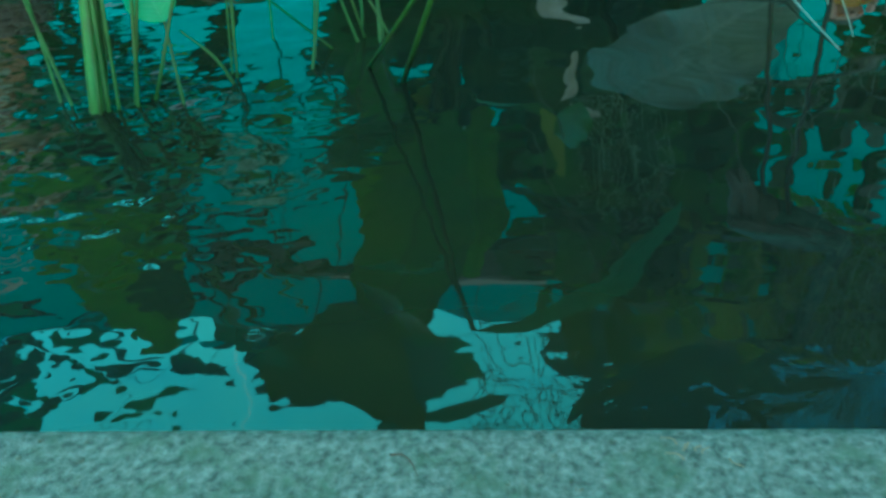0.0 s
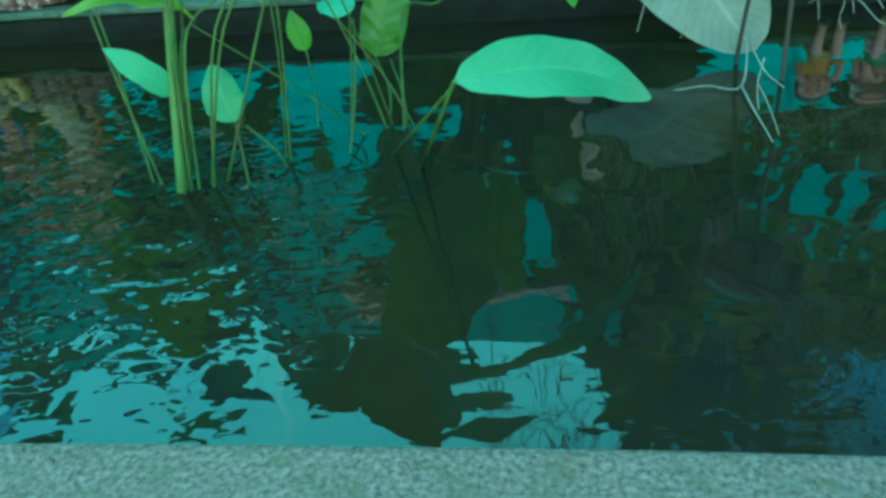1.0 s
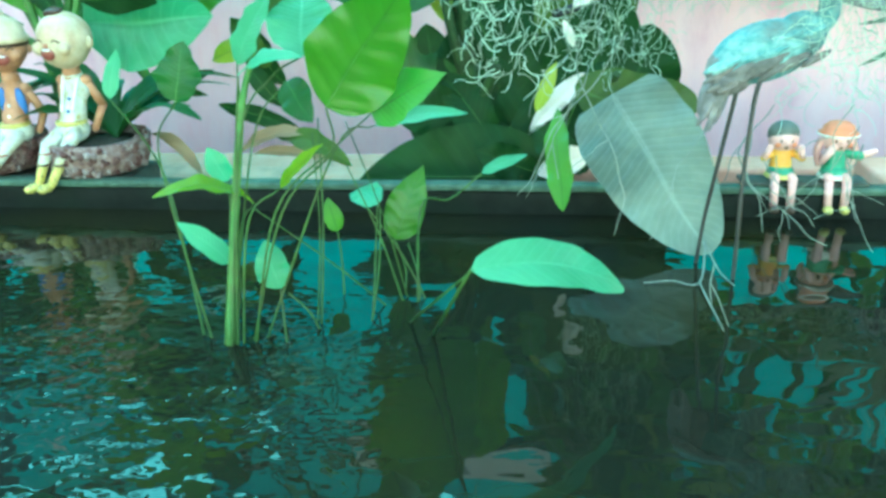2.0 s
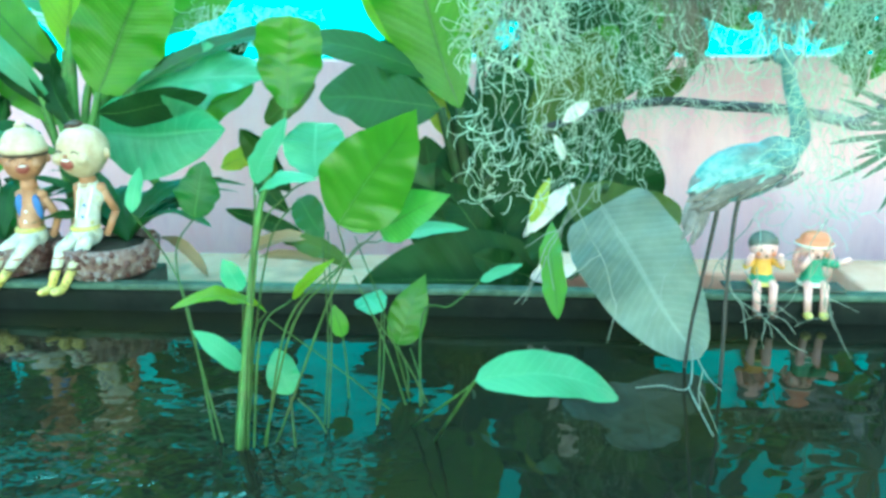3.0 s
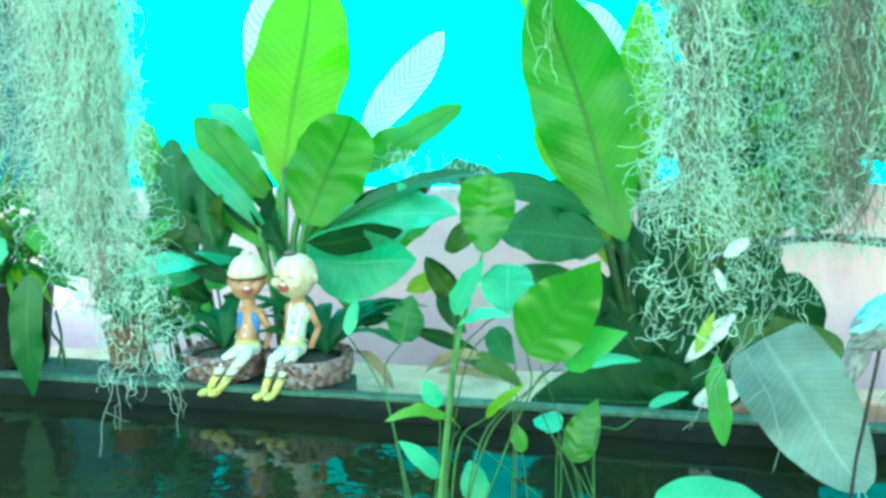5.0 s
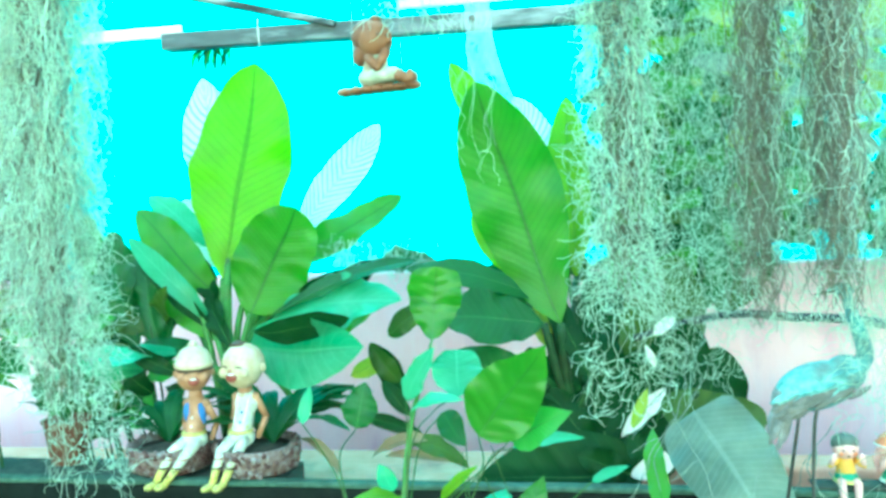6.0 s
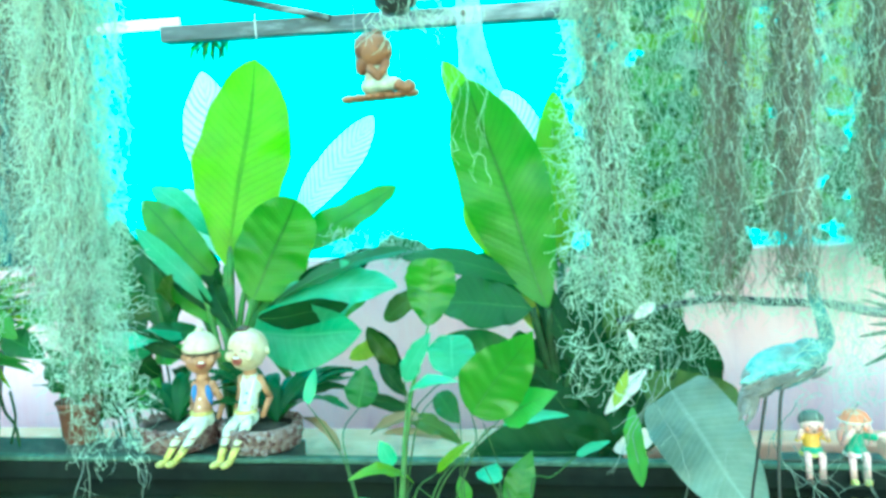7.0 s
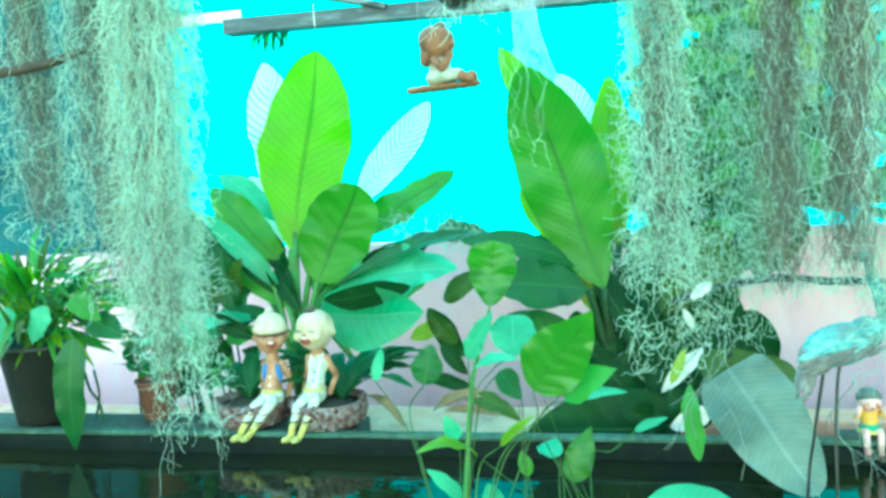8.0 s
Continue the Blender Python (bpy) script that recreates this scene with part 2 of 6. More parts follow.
def water_material():
    m, nt, b, _ = nodes_of("pond_water")
    col = blend(nt, ramp(nt, noise_at(nt, 3.5, 4, 0.6), 0.45, 0.7), (0.0115, 0.013, 0.0085), (0.021, 0.021, 0.006))
    nt.links.new(col, b.inputs["Base Color"])
    b.inputs["Roughness"].default_value, b.inputs["IOR"].default_value = 0.015, 1.333
    big = noise_at(nt, 6.5, 2.0, 0.45, (0.8, 1.2, 1))
    small = noise_at(nt, 34, 2, 0.5, (0.6, 1.5, 1))
    patch = ramp(nt, noise_at(nt, 2.6, 2), 0.45, 0.65)
    place = nt.nodes.new("ShaderNodeSeparateXYZ")
    nt.links.new(nt.nodes.new("ShaderNodeNewGeometry").outputs["Position"], place.inputs[0])
    west = ramp(nt, place.outputs[0], 0.1, -0.08)
    far_off = maths(nt, "MULTIPLY", maths(nt, "MULTIPLY_ADD", ramp(nt, place.outputs[1], 0.34, 0.48), 0.8, 0.2), maths(nt, "MULTIPLY_ADD", ramp(nt, place.outputs[1], 0.72, 0.52), 0.85, 0.15))
    lumps = maths(nt, "MULTIPLY_ADD", ramp(nt, noise_at(nt, 9, 3), 0.4, 0.6), 0.85, 0.15)
    breeze = maths(nt, "MULTIPLY", maths(nt, "MULTIPLY", west, far_off), maths(nt, "MULTIPLY", noise_at(nt, 30, 2, 0.5, (0.85, 1.15, 1)), lumps))
    h = maths(nt, "ADD", big, maths(nt, "MULTIPLY", maths(nt, "MULTIPLY", small, patch), 0.06))
    h = maths(nt, "ADD", h, maths(nt, "MULTIPLY", breeze, 1.35))
    relief(nt, b, h, 0.3, 0.012)
    return m


WATER = water_material()


def sheet_material():
    """Thin turquoise roofing sheet that lets daylight through."""
    m, nt, b, out = nodes_of("turquoise_sheet")
    col = blend(nt, ramp(nt, noise_at(nt, 5), 0.35, 0.68), (0.0, 0.5, 0.55), (0.0, 0.6, 0.64))
    col = blend(nt, ramp(nt, noise_at(nt, 2, 6, 0.65, (1, 1, 0.3)), 0.55, 0.8), col, (0.0, 0.42, 0.44))
    nt.links.new(col, b.inputs["Base Color"])
    b.inputs["Roughness"].default_value = 0.45
    nrm = relief(nt, b, noise_at(nt, 60, 5, 0.65), 0.15, 0.002)
    tr = nt.nodes.new("ShaderNodeBsdfTranslucent")
    nt.links.new(blend(nt, 0.5, col, (0.0, 0.8, 0.85)), tr.inputs[0])
    mix = nt.nodes.new("ShaderNodeMixShader")
    mix.inputs[0].default_value = 0.6
    nt.links.new(b.outputs[0], mix.inputs[1])
    nt.links.new(tr.outputs[0], mix.inputs[2])
    nt.links.new(mix.outputs[0], out.inputs[0])
    return m


TURQ = sheet_material()


def clear_sheet_material():
    """Clear turquoise sheet, added out of view: the sky shows through it, tinted."""
    m, nt, b, out = nodes_of("clear_turquoise_sheet")
    tint = blend(nt, ramp(nt, noise_at(nt, 3, 5), 0.35, 0.7), (0.13, 0.76, 0.98), (0.17, 0.86, 1.0))
    clear = nt.nodes.new("ShaderNodeBsdfTransparent")
    nt.links.new(tint, clear.inputs[0])
    nt.links.new(tint, b.inputs["Base Color"])
    b.inputs["Roughness"].default_value = 0.3
    mix = nt.nodes.new("ShaderNodeMixShader")
    mix.inputs[0].default_value = 0.12
    nt.links.new(clear.outputs[0], mix.inputs[1])
    nt.links.new(b.outputs[0], mix.inputs[2])
    nt.links.new(mix.outputs[0], out.inputs[0])
    return m


CLEAR = clear_sheet_material()
# teal kept dark for the unlit end of the fence, shade included
TEAL_BOARD = surface("teal_board_shaded", (0.0, 0.09, 0.1), (0.01, 0.16, 0.17), 14, 0.7, 0.6, 90, (0.02, 0.07, 0.07), 5, stretch=(0.3, 1, 1), dist=0.004)


# ---- builders ----
def link(name, bm, material, parent=None, label=""):
    me = bpy.data.meshes.new(name)
    bm.to_mesh(me)
    bm.free()
    for mt in (material if isinstance(material, (list, tuple)) else [material]):
        me.materials.append(mt)
    ob = new(name, me)
    if parent is not None:
        ob.parent = parent
        if parent.type == "EMPTY":
            ob.matrix_parent_inverse = Matrix.Translation(parent.location).inverted()
    if label:
        tagged(ob, label)
    return ob


def part(name, bm, material, parent, label=""):
    return link(name, bm, material, parent, label)


def thing(name, at, label, category, group="", kind=""):
    ob = new(name)
    ob.location = at
    ob.empty_display_size = 0.05
    return tagged(ob, label, category, group, kind)


def smooth(bm):
    for f in bm.faces:
        f.smooth = True
    return bm


def box(lo, hi, bevel=0.0, rough=0.0, cuts=0):
    bm = bmesh.new()
    bmesh.ops.create_cube(bm, size=1)
    for v in bm.verts:
        v.co = Vector([lo[k] + (v.co[k] + 0.5) * (hi[k] - lo[k]) for k in range(3)])
    if bevel:
        bmesh.ops.bevel(bm, geom=bm.edges[:], offset=bevel, segments=2, affect="EDGES", profile=0.6)
    if cuts:
        bmesh.ops.subdivide_edges(bm, edges=[e for e in bm.edges if e.calc_length() > 0.05], cuts=cuts, use_grid_fill=True)
    if rough:
        for v in bm.verts:
            v.co += rough * noise.noise_vector(v.co * 9)
    return bm


def lathe(bm, at, rows, seg=24, mat=0):
    """Turns rows of (radius, height) round the upright through at."""
    rings = []
    for r, z in rows:
        rings.append([bm.verts.new((at[0] + r * math.cos(k * 2 * math.pi / seg), at[1] + r * math.sin(k * 2 * math.pi / seg), at[2] + z)) for k in range(seg)])
    for a, b in zip(rings, rings[1:]):
        for k in range(seg):
            f = bm.faces.new((a[k], a[(k + 1) % seg], b[(k + 1) % seg], b[k]))
            f.smooth, f.material_index = True, mat
    for ring, flip in ((rings[0], True), (rings[-1], False)):
        f = bm.faces.new(ring[::-1] if flip else ring)
        f.material_index = mat
    return bm


def tube(bm, pts, r0, r1, seg=7, mat=0, caps=True):
    """A tapered tube along points, rounded by a spline."""
    pts = [Vector(p) for p in pts]
    if len(pts) > 2:
        fine = []
        ext = [pts[0] * 2 - pts[1]] + pts + [pts[-1] * 2 - pts[-2]]
        for a, b, c, d in zip(ext, ext[1:], ext[2:], ext[3:]):
            for k in range(6):
                t = k / 6
                fine.append(0.5 * (2 * b + (c - a) * t + (2 * a - 5 * b + 4 * c - d) * t * t + (3 * b - a - 3 * c + d) * t ** 3))
        pts = fine + [pts[-1]]
    rings, side = [], None
    for k, p in enumerate(pts):
        d = (pts[min(k + 1, len(pts) - 1)] - pts[max(k - 1, 0)]).normalized()
        if side is None:
            side = d.orthogonal().normalized()
        side = (side - d * side.dot(d)).normalized()
        up = d.cross(side)
        r = r0 + (r1 - r0) * k / (len(pts) - 1)
        rings.append([bm.verts.new(p + r * (math.cos(a) * side + math.sin(a) * up)) for a in [j * 2 * math.pi / seg for j in range(seg)]])
    for a, b in zip(rings, rings[1:]):
        for j in range(seg):
            f = bm.faces.new((a[j], a[(j + 1) % seg], b[(j + 1) % seg], b[j]))
            f.smooth, f.material_index = True, mat
    if caps:
        for ring in (rings[0][::-1], rings[-1]):
            bm.faces.new(ring).material_index = mat
    return bm


def ball(bm, at, radii, mat=0, turn=(0, 0, 0), seg=16):
    got = bmesh.ops.create_uvsphere(bm, u_segments=seg, v_segments=max(8, seg * 2 // 3), radius=1)["verts"]
    m = Matrix.Translation(at) @ Euler([radians(a) for a in turn]).to_matrix().to_4x4() @ Matrix.Diagonal((*radii, 1))
    bmesh.ops.transform(bm, matrix=m, verts=got)
    for f in {f for v in got for f in v.link_faces}:
        f.smooth, f.material_index = True, mat
    return bm


def grid_mesh(name, verts, faces, material):
    """A smooth quad mesh straight from arrays."""
    me = bpy.data.meshes.new(name)
    me.vertices.add(len(verts))
    me.vertices.foreach_set("co", np.ascontiguousarray(verts, dtype=np.float32).ravel())
    me.loops.add(faces.size)
    me.loops.foreach_set("vertex_index", faces.ravel().astype(np.int32))
    me.polygons.add(len(faces))
    me.polygons.foreach_set("loop_start", np.arange(0, faces.size, 4, dtype=np.int32))
    me.polygons.foreach_set("use_smooth", np.ones(len(faces), bool))
    me.update(calc_edges=True)
    me.materials.append(material)
    return me


def hang(name, me, parent):
    ob = new(name, me)
    if parent is not None:
        ob.parent = parent
        if parent.type == "EMPTY":
            ob.matrix_parent_inverse = Matrix.Translation(parent.location).inverted()
    return ob


def stones(name, places, material):
    """Many small round stones in one mesh."""
    bm = bmesh.new()
    bmesh.ops.create_icosphere(bm, subdivisions=1, radius=1)
    unit = np.array([v.co for v in bm.verts])
    tri = np.array([[v.index for v in f.verts] for f in bm.faces])
    bm.free()
    mats = np.array([[list(row) for row in m] for m in places])
    co = np.einsum("kij,vj->kvi", mats[:, :3, :3], unit) + mats[:, None, :3, 3]
    faces = tri[None] + len(unit) * np.arange(len(places))[:, None, None]
    me = bpy.data.meshes.new(name)
    me.from_pydata(co.reshape(-1, 3).tolist(), [], faces.reshape(-1, 3).tolist())
    me.polygons.foreach_set("use_smooth", np.ones(len(me.polygons), bool))
    me.materials.append(material)
    return me


SHAPES = {"paddle": (0.84, 0.7), "ovate": (0.55, 0.85), "round": (0.5, 0.48), "blunt": (0.6, 0.28), "heart": (0.34, 0.46), "hanging": (0.2, 0.5), "egg": (0.5, 0.66), "acute": (0.6, 1.1)}


def leaf(parent, base, tip, width, material, shape="paddle", bend=0.06, side=0.0, facing=(0, -1, 0.3), fold=0.12, wave=0.05, rib=1, curl=0.0, name="leaf"):
    """One blade from base to tip: bent along its length, folded at the midrib, with an uneven, waved margin and a slightly quilted surface."""
    base, tip = np.array(base, float), np.array(tip, float)
    length = float(np.linalg.norm(tip - base))
    a = (tip - base) / length
    lat = np.cross(a, facing)
    lat /= np.linalg.norm(lat)
    nrm = np.cross(lat, a)
    p, q = SHAPES[shape]
    peak = (p / (p + q)) ** p * (q / (p + q)) ** q
    nu, nv = (44, 14) if width > 0.08 else (26, 10) if width > 0.03 else (12, 4)
    seed = base[0] * 37 + tip[2] * 53
    ph = np.array([math.sin(seed * k) * 3.1 for k in (1.3, 2.1, 3.7, 4.9, 5.3, 6.1)])
    s = np.linspace(0, 1, nu + 1)
    arch = 4 * s * (1 - s)
    sway = 0.012 * length * np.sin(s * 5.2 + ph[0]) * arch
    spine = base + a * length * s[:, None] + nrm * (bend * length * arch - curl * length * s ** 3)[:, None] + lat * (side * length * arch + sway)[:, None]
    half = 0.5 * width * np.maximum(0.012, s ** p * (1 - s) ** q / peak)
    v = np.linspace(-1, 1, nv + 1)
    rough = min(1.0, wave * 12)
    edge = []
    for k, sign in ((1, -1), (3, 1)):
        edge.append(1 + rough * (0.045 * np.sin(s * 6.5 + ph[k]) + 0.022 * np.sin(s * 17 + ph[k + 1]) + 0.012 * np.sin(s * 41 + ph[k + 2])))
    out = np.where(v[None, :] < 0, edge[0][:, None], edge[1][:, None])
    ruffle = np.sin(s[:, None] * 13 + ph[2] + 2.2 * (v[None, :] > 0)) + 0.5 * np.sin(s[:, None] * 29 + ph[5] + 1.4 * (v[None, :] > 0))
    quilt = 0.018 * np.sin(s[:, None] * 46 - np.abs(v)[None, :] * 9 + ph[4]) * np.abs(v)[None, :] * (1 - np.abs(v)[None, :]) * 4
    lift = half[:, None] * (fold * np.abs(v)[None, :] - 0.35 * fold * v[None, :] ** 2 + wave * 2.3 * v[None, :] ** 2 * ruffle + (quilt if width > 0.05 else 0))
    co = spine[:, None, :] + lat * (half[:, None] * v[None, :] * (1 + (out - 1) * np.abs(v)[None, :]))[..., None] + nrm * lift[..., None]
    i, j = np.meshgrid(np.arange(nu), np.arange(nv), indexing="ij")
    k = (i * (nv + 1) + j).ravel()
    faces = np.stack([k, k + 1, k + nv + 2, k + nv + 1], axis=1)
    uv = np.stack(np.broadcast_arrays((v[None, :] + 1) / 2, s[:, None]), axis=-1).reshape(-1, 2)[faces.ravel()]
    me = grid_mesh(name, co.reshape(-1, 3), faces, material)
    me.uv_layers.new(name="UVMap").data.foreach_set("uv", uv.ravel())
    ob = hang(name, me, parent)
    if rib and width > 0.03:
        r = max(0.0007, width * 0.009)
        rb = bmesh.new()
        tube(rb, [Vector(c - nrm * r * 0.3) for c in spine[:: nu // 7]], r, r * 0.2, 5)
        part("midrib", rb, material if material in (DRY_PALE, DRY_BROWN, LEAF_GREY, LEAF_STRIPED, LEAF_LIGHT, LEAF_MINT) else STEM, ob)
    return ob


def stalk(parent, pts, r0, r1, material, name="stalk"):
    return part(name, tube(bmesh.new(), pts, r0, r1), material, parent)


def threads(name, batches, radius, material, parent, kind="stuff"):
    """Many thin three-sided fibres in one mesh; each batch is an array of fibres, points and places."""
    verts, faces, o = [], [], 0
    for p in batches:
        m, n, _ = p.shape
        d = np.gradient(p, axis=1)
        d /= np.linalg.norm(d, axis=2)[..., None] + 1e-9
        s = np.cross(d, (0.31, 0.9, 0.27))
        s /= np.linalg.norm(s, axis=2)[..., None] + 1e-9
        u = np.cross(d, s)
        r = radius * np.linspace(1.15, 0.5, n)[None, :, None]
        verts.append(np.stack([p + r * (math.cos(a) * s + math.sin(a) * u) for a in (0, 2.094, 4.189)], axis=2).reshape(-1, 3))
        k = (o + 3 * (np.arange(m)[:, None] * n + np.arange(n - 1)[None, :])).reshape(-1, 1)
        faces += [np.hstack([k + i, k + j, k + j + 3, k + i + 3]) for i, j in ((0, 1), (1, 2), (2, 0))]
        o += 3 * m * n
    ob = hang(name, grid_mesh(name, np.concatenate(verts), np.concatenate(faces), material), parent)
    if kind:
        ob["kind"] = kind
    return ob


# ---- the setting ----
GROUND_Z = -0.5
FAR = 0.985
tagged(link("ground", box((-60, -60, GROUND_Z - 0.3), (60, 60, GROUND_Z)), SOIL), "bare dark earth round the raised pond", "ground", kind="structure")

bm = bmesh.new()
bmesh.ops.create_grid(bm, x_segments=60, y_segments=20, size=0.5)
for v in bm.verts:
    v.co = Vector((-1.405 + (v.co.x + 0.5) * 3.01, 0.22 + (v.co.y + 0.5) * 0.77, 0))
tagged(link("water", smooth(bm), WATER), "dark green rippled pond water reflecting plants", "water", kind="structure")
tagged(link("pond_bottom", box((-1.5, 0.1, -0.5), (1.7, 1.1, -0.42)), WET_SHADED), "dark silted floor of the pond", "pond floor", kind="structure")

near = box((-1.7, 0.02, GROUND_Z), (1.9, 0.2225, 0.05), 0.005, 0.0015, 40)
tagged(link("pond_wall_near", smooth(near), CONCRETE), "grainy grey concrete edge of the raised pond", "pond wall", kind="structure")
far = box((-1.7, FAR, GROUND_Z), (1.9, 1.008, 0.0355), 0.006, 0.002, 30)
tagged(link("pond_wall_far", smooth(far), WET_SHADED), "wet concrete pond wall, near black with shade painted in", "pond wall", kind="structure")
cap = box((-1.7, FAR - 0.004, 0.036), (1.9, 1.008, 0.046), 0.003, 0.0012, 40)
tagged(link("pond_rim", smooth(cap), RIM), "grey green mossy concrete rim of the pond", "pond rim", kind="structure")
tagged(link("pond_wall_west", smooth(box((-1.6, 0.226, GROUND_Z), (-1.4, FAR - 0.008, 0.04), 0.006, 0.002, 12)), WET_SHADED), "wet side wall of the pond, darkened with painted shade", "pond wall", kind="structure")
tagged(link("pond_wall_east", smooth(box((1.6, 0.226, GROUND_Z), (1.8, FAR - 0.008, 0.04), 0.006, 0.002, 12)), WET_SHADED), "wet side wall of the pond, darkened with painted shade", "pond wall", kind="structure")

tagged(link("wall_north", box((-3.2, 2.0, GROUND_Z), (3.2, 2.12, 0.335), 0.006, 0.003, 20), PINK), "pale pink limewashed garden wall with stains", "wall", kind="structure")
tagged(link("wall_west", box((-3.3, -1.2, GROUND_Z), (-3.2, 2.12, 1.9)), PINK), "plain pale pink side wall", "wall", kind="structure")
tagged(link("wall_east", box((3.2, -1.2, GROUND_Z), (3.3, 2.12, 1.9)), PINK), "plain pale pink side wall", "wall", kind="structure")
tagged(link("kerb", smooth(box((-3.1, 1.34, GROUND_Z), (3.1, 1.44, -0.035), 0.008, 0.003, 30)), KERB), "low beige stone kerb behind the pond", "kerb", kind="structure")

tagged(link("pot_shelf", smooth(box((-1.7, 1.0095, GROUND_Z), (-0.468, 1.14, 0.036), 0.006, 0.002, 20)), DAMP), "dark wet concrete shelf for pots behind the rim", "shelf", kind="structure")
tagged(link("pot_shelf", smooth(box((0.7, 1.0095, GROUND_Z), (1.0, 1.2, 0.03), 0.006, 0.002, 10)), KERB), "pale stone shelf for pots behind the rim", "shelf", kind="structure")

tagged(link("ledge", smooth(box((-0.55, 1.05, GROUND_Z), (0.02, 1.335, -0.03), 0.008, 0.003, 12)), KERB), "pale beige stone ledge between the plant tubs", "ledge", kind="structure")

# turquoise sheets above the pink wall
fence = thing("sheet_fence", (0, 2.05, 0.335), "bright turquoise ribbed sheet fence above the pink wall", "fence", kind="structure")
for k in range(2, 8):
    x0 = -3.2 + k * 0.8
    bm = bmesh.new()
    rows = []
    for j in range(41):
        z = 0.336 + 1.1 * j / 40
        d = (0.004 if j % 10 == 0 else 0.0) + 0.005 * (k % 2)
        rows.append([bm.verts.new((x0 - 0.01, 2.052 + d, z)), bm.verts.new((x0 + 0.81, 2.052 + d, z))])
    for a, b in zip(rows, rows[1:]):
        bm.faces.new((a[0], a[1], b[1], b[0]))
    part("sheet_panel", bm, TURQ, fence)

# unseen sheets added over the fence to colour sky and sun on the pond
upper = thing("unseen_tint_sheets", (0, 2.05, 1.44), "added clear turquoise sheets out of view, tinting the reflected sky", "roof light", kind="structure")
for k in range(6):
    x0 = -3.2 + k * 0.8
    rows = []
    bm = bmesh.new()
    for j in range(13):
        x = x0 + 0.8 * j / 12
        d = 0.006 * math.cos(j * math.pi / 1.5) + 0.004 * (k % 2)
        rows.append([bm.verts.new((x, 2.075 + d, 1.42)), bm.verts.new((x, 2.075 + d, 3.3))])
    for a, c in zip(rows, rows[1:]):
        bm.faces.new((a[0], c[0], c[1], a[1]))
    part("clear_panel", bm, CLEAR, upper)

boards = thing("board_fence", (-2.4, 2.05, 0.335), "old teal boards above the pink wall, darkened for their shade", "fence", kind="structure")
for k in range(11):
    z0 = 0.337 + k * 0.1
    part("board", box((-3.19, 2.045 + 0.004 * (k % 3), z0), (-1.615, 2.07 + 0.004 * (k % 3), z0 + 0.1035), 0.003), TEAL_BOARD, boards)

# timber under the roof
def timber(name, a, b, h, d, label):
    """A squared timber from a to b with worn edges."""
    a, b = Vector(a), Vector(b)
    n = (b - a).length
    bm = box((0, -d / 2, -h / 2), (n, d / 2, h / 2), 0.004, 0.0015, 24)
    ang = math.atan2(b.z - a.z, b.x - a.x)
    bm.transform(Matrix.Translation(a) @ Matrix.Rotation(-ang, 4, "Y"))
    return tagged(link(name, smooth(bm), TIMBER), label, "beam", kind="structure")


timber("roof_beam", (-1.07, 1.83, 1.034), (3.2, 1.83, 1.002), 0.046, 0.06, "weathered grey roof beam with peeling white paint")
timber("roof_strut", (-1.35, 1.80, 1.25), (-0.55, 1.80, 1.045), 0.018, 0.03, "thin weathered grey roof strut")
timber("hanging_pole", (-3.2, 0.52, 1.03), (3.2, 0.52, 1.03), 0.04, 0.04, "weathered pole from which moss hangs")
# white boards stand in for bright sky in the gaps by the beam
for lo, hi in (((-1.4, 1.93, 1.072), (-1.07, 1.945, 1.108)), ((-0.40, 1.93, 1.102), (0.22, 1.945, 1.19))):
    tagged(link("fascia_board", smooth(box(lo, hi, 0.003, 0.002, 8)), WHITE_BOARD), "flaking white board standing for bright sky behind the beam", "board", kind="structure")

string = tube(bmesh.new(), [(-0.772, 1.792, 1.075), (-0.772, 1.79, 1.03), (-0.771, 1.793, 0.996)], 0.0016, 0.0014, 6)
tagged(link("string", string, PAINT_WHITE), "white string tied round the roof beam", "string")
tuft = thing("beam_fern", (-0.93, 1.83, 1.0), "small dark fern tuft hanging under the roof beam", "fern")
rng = random.Random(71)
for k in range(22):
    x = -0.93 + rng.uniform(-0.05, 0.07)
    leaf(tuft, (x, 1.83, 1.008), (x + rng.uniform(-0.03, 0.03), 1.81 + rng.uniform(-0.02, 0.02), 0.985 - rng.uniform(0, 0.055)), rng.uniform(0.006, 0.012), rng.choice((LEAF_DARK, LEAF_SHADED, LEAF_FRESH)), "ovate", bend=0.1, fold=0.2, rib=0, name="frond")

# ---- big-leaved plants behind the rim ----
def tub(name, at, r, h, label, material=None):
    t = thing(name, at, label, "plant pot")
    bm = lathe(bmesh.new(), at, [(r * 0.72, 0), (r * 0.98, h * 0.94), (r * 1.05, h * 0.95), (r * 1.05, h), (r * 0.95, h), (r * 0.93, h - 0.02)])
    part("pot_body", bm, material or POT_BLACK, t)
    part("soil", lathe(bmesh.new(), (at[0], at[1], at[2] + h - 0.018), [(r * 0.93, 0), (r * 0.5, 0.006), (r * 0.05, 0.01)]), SOIL, t)
    return t


tub("plant_tub", (-0.66, 1.24, GROUND_Z), 0.085, 0.52, "tall black tub of the broad-leaved plant", POT_BLACK)
tub("plant_tub", (0.12, 1.25, GROUND_Z), 0.085, 0.5, "tall black tub of the dark broad-leaved plant", POT_BLACK)
tub("plant_tub", (-0.66, 1.66, GROUND_Z), 0.12, 0.3, "tall black tub of the striped plant", POT_BLACK)

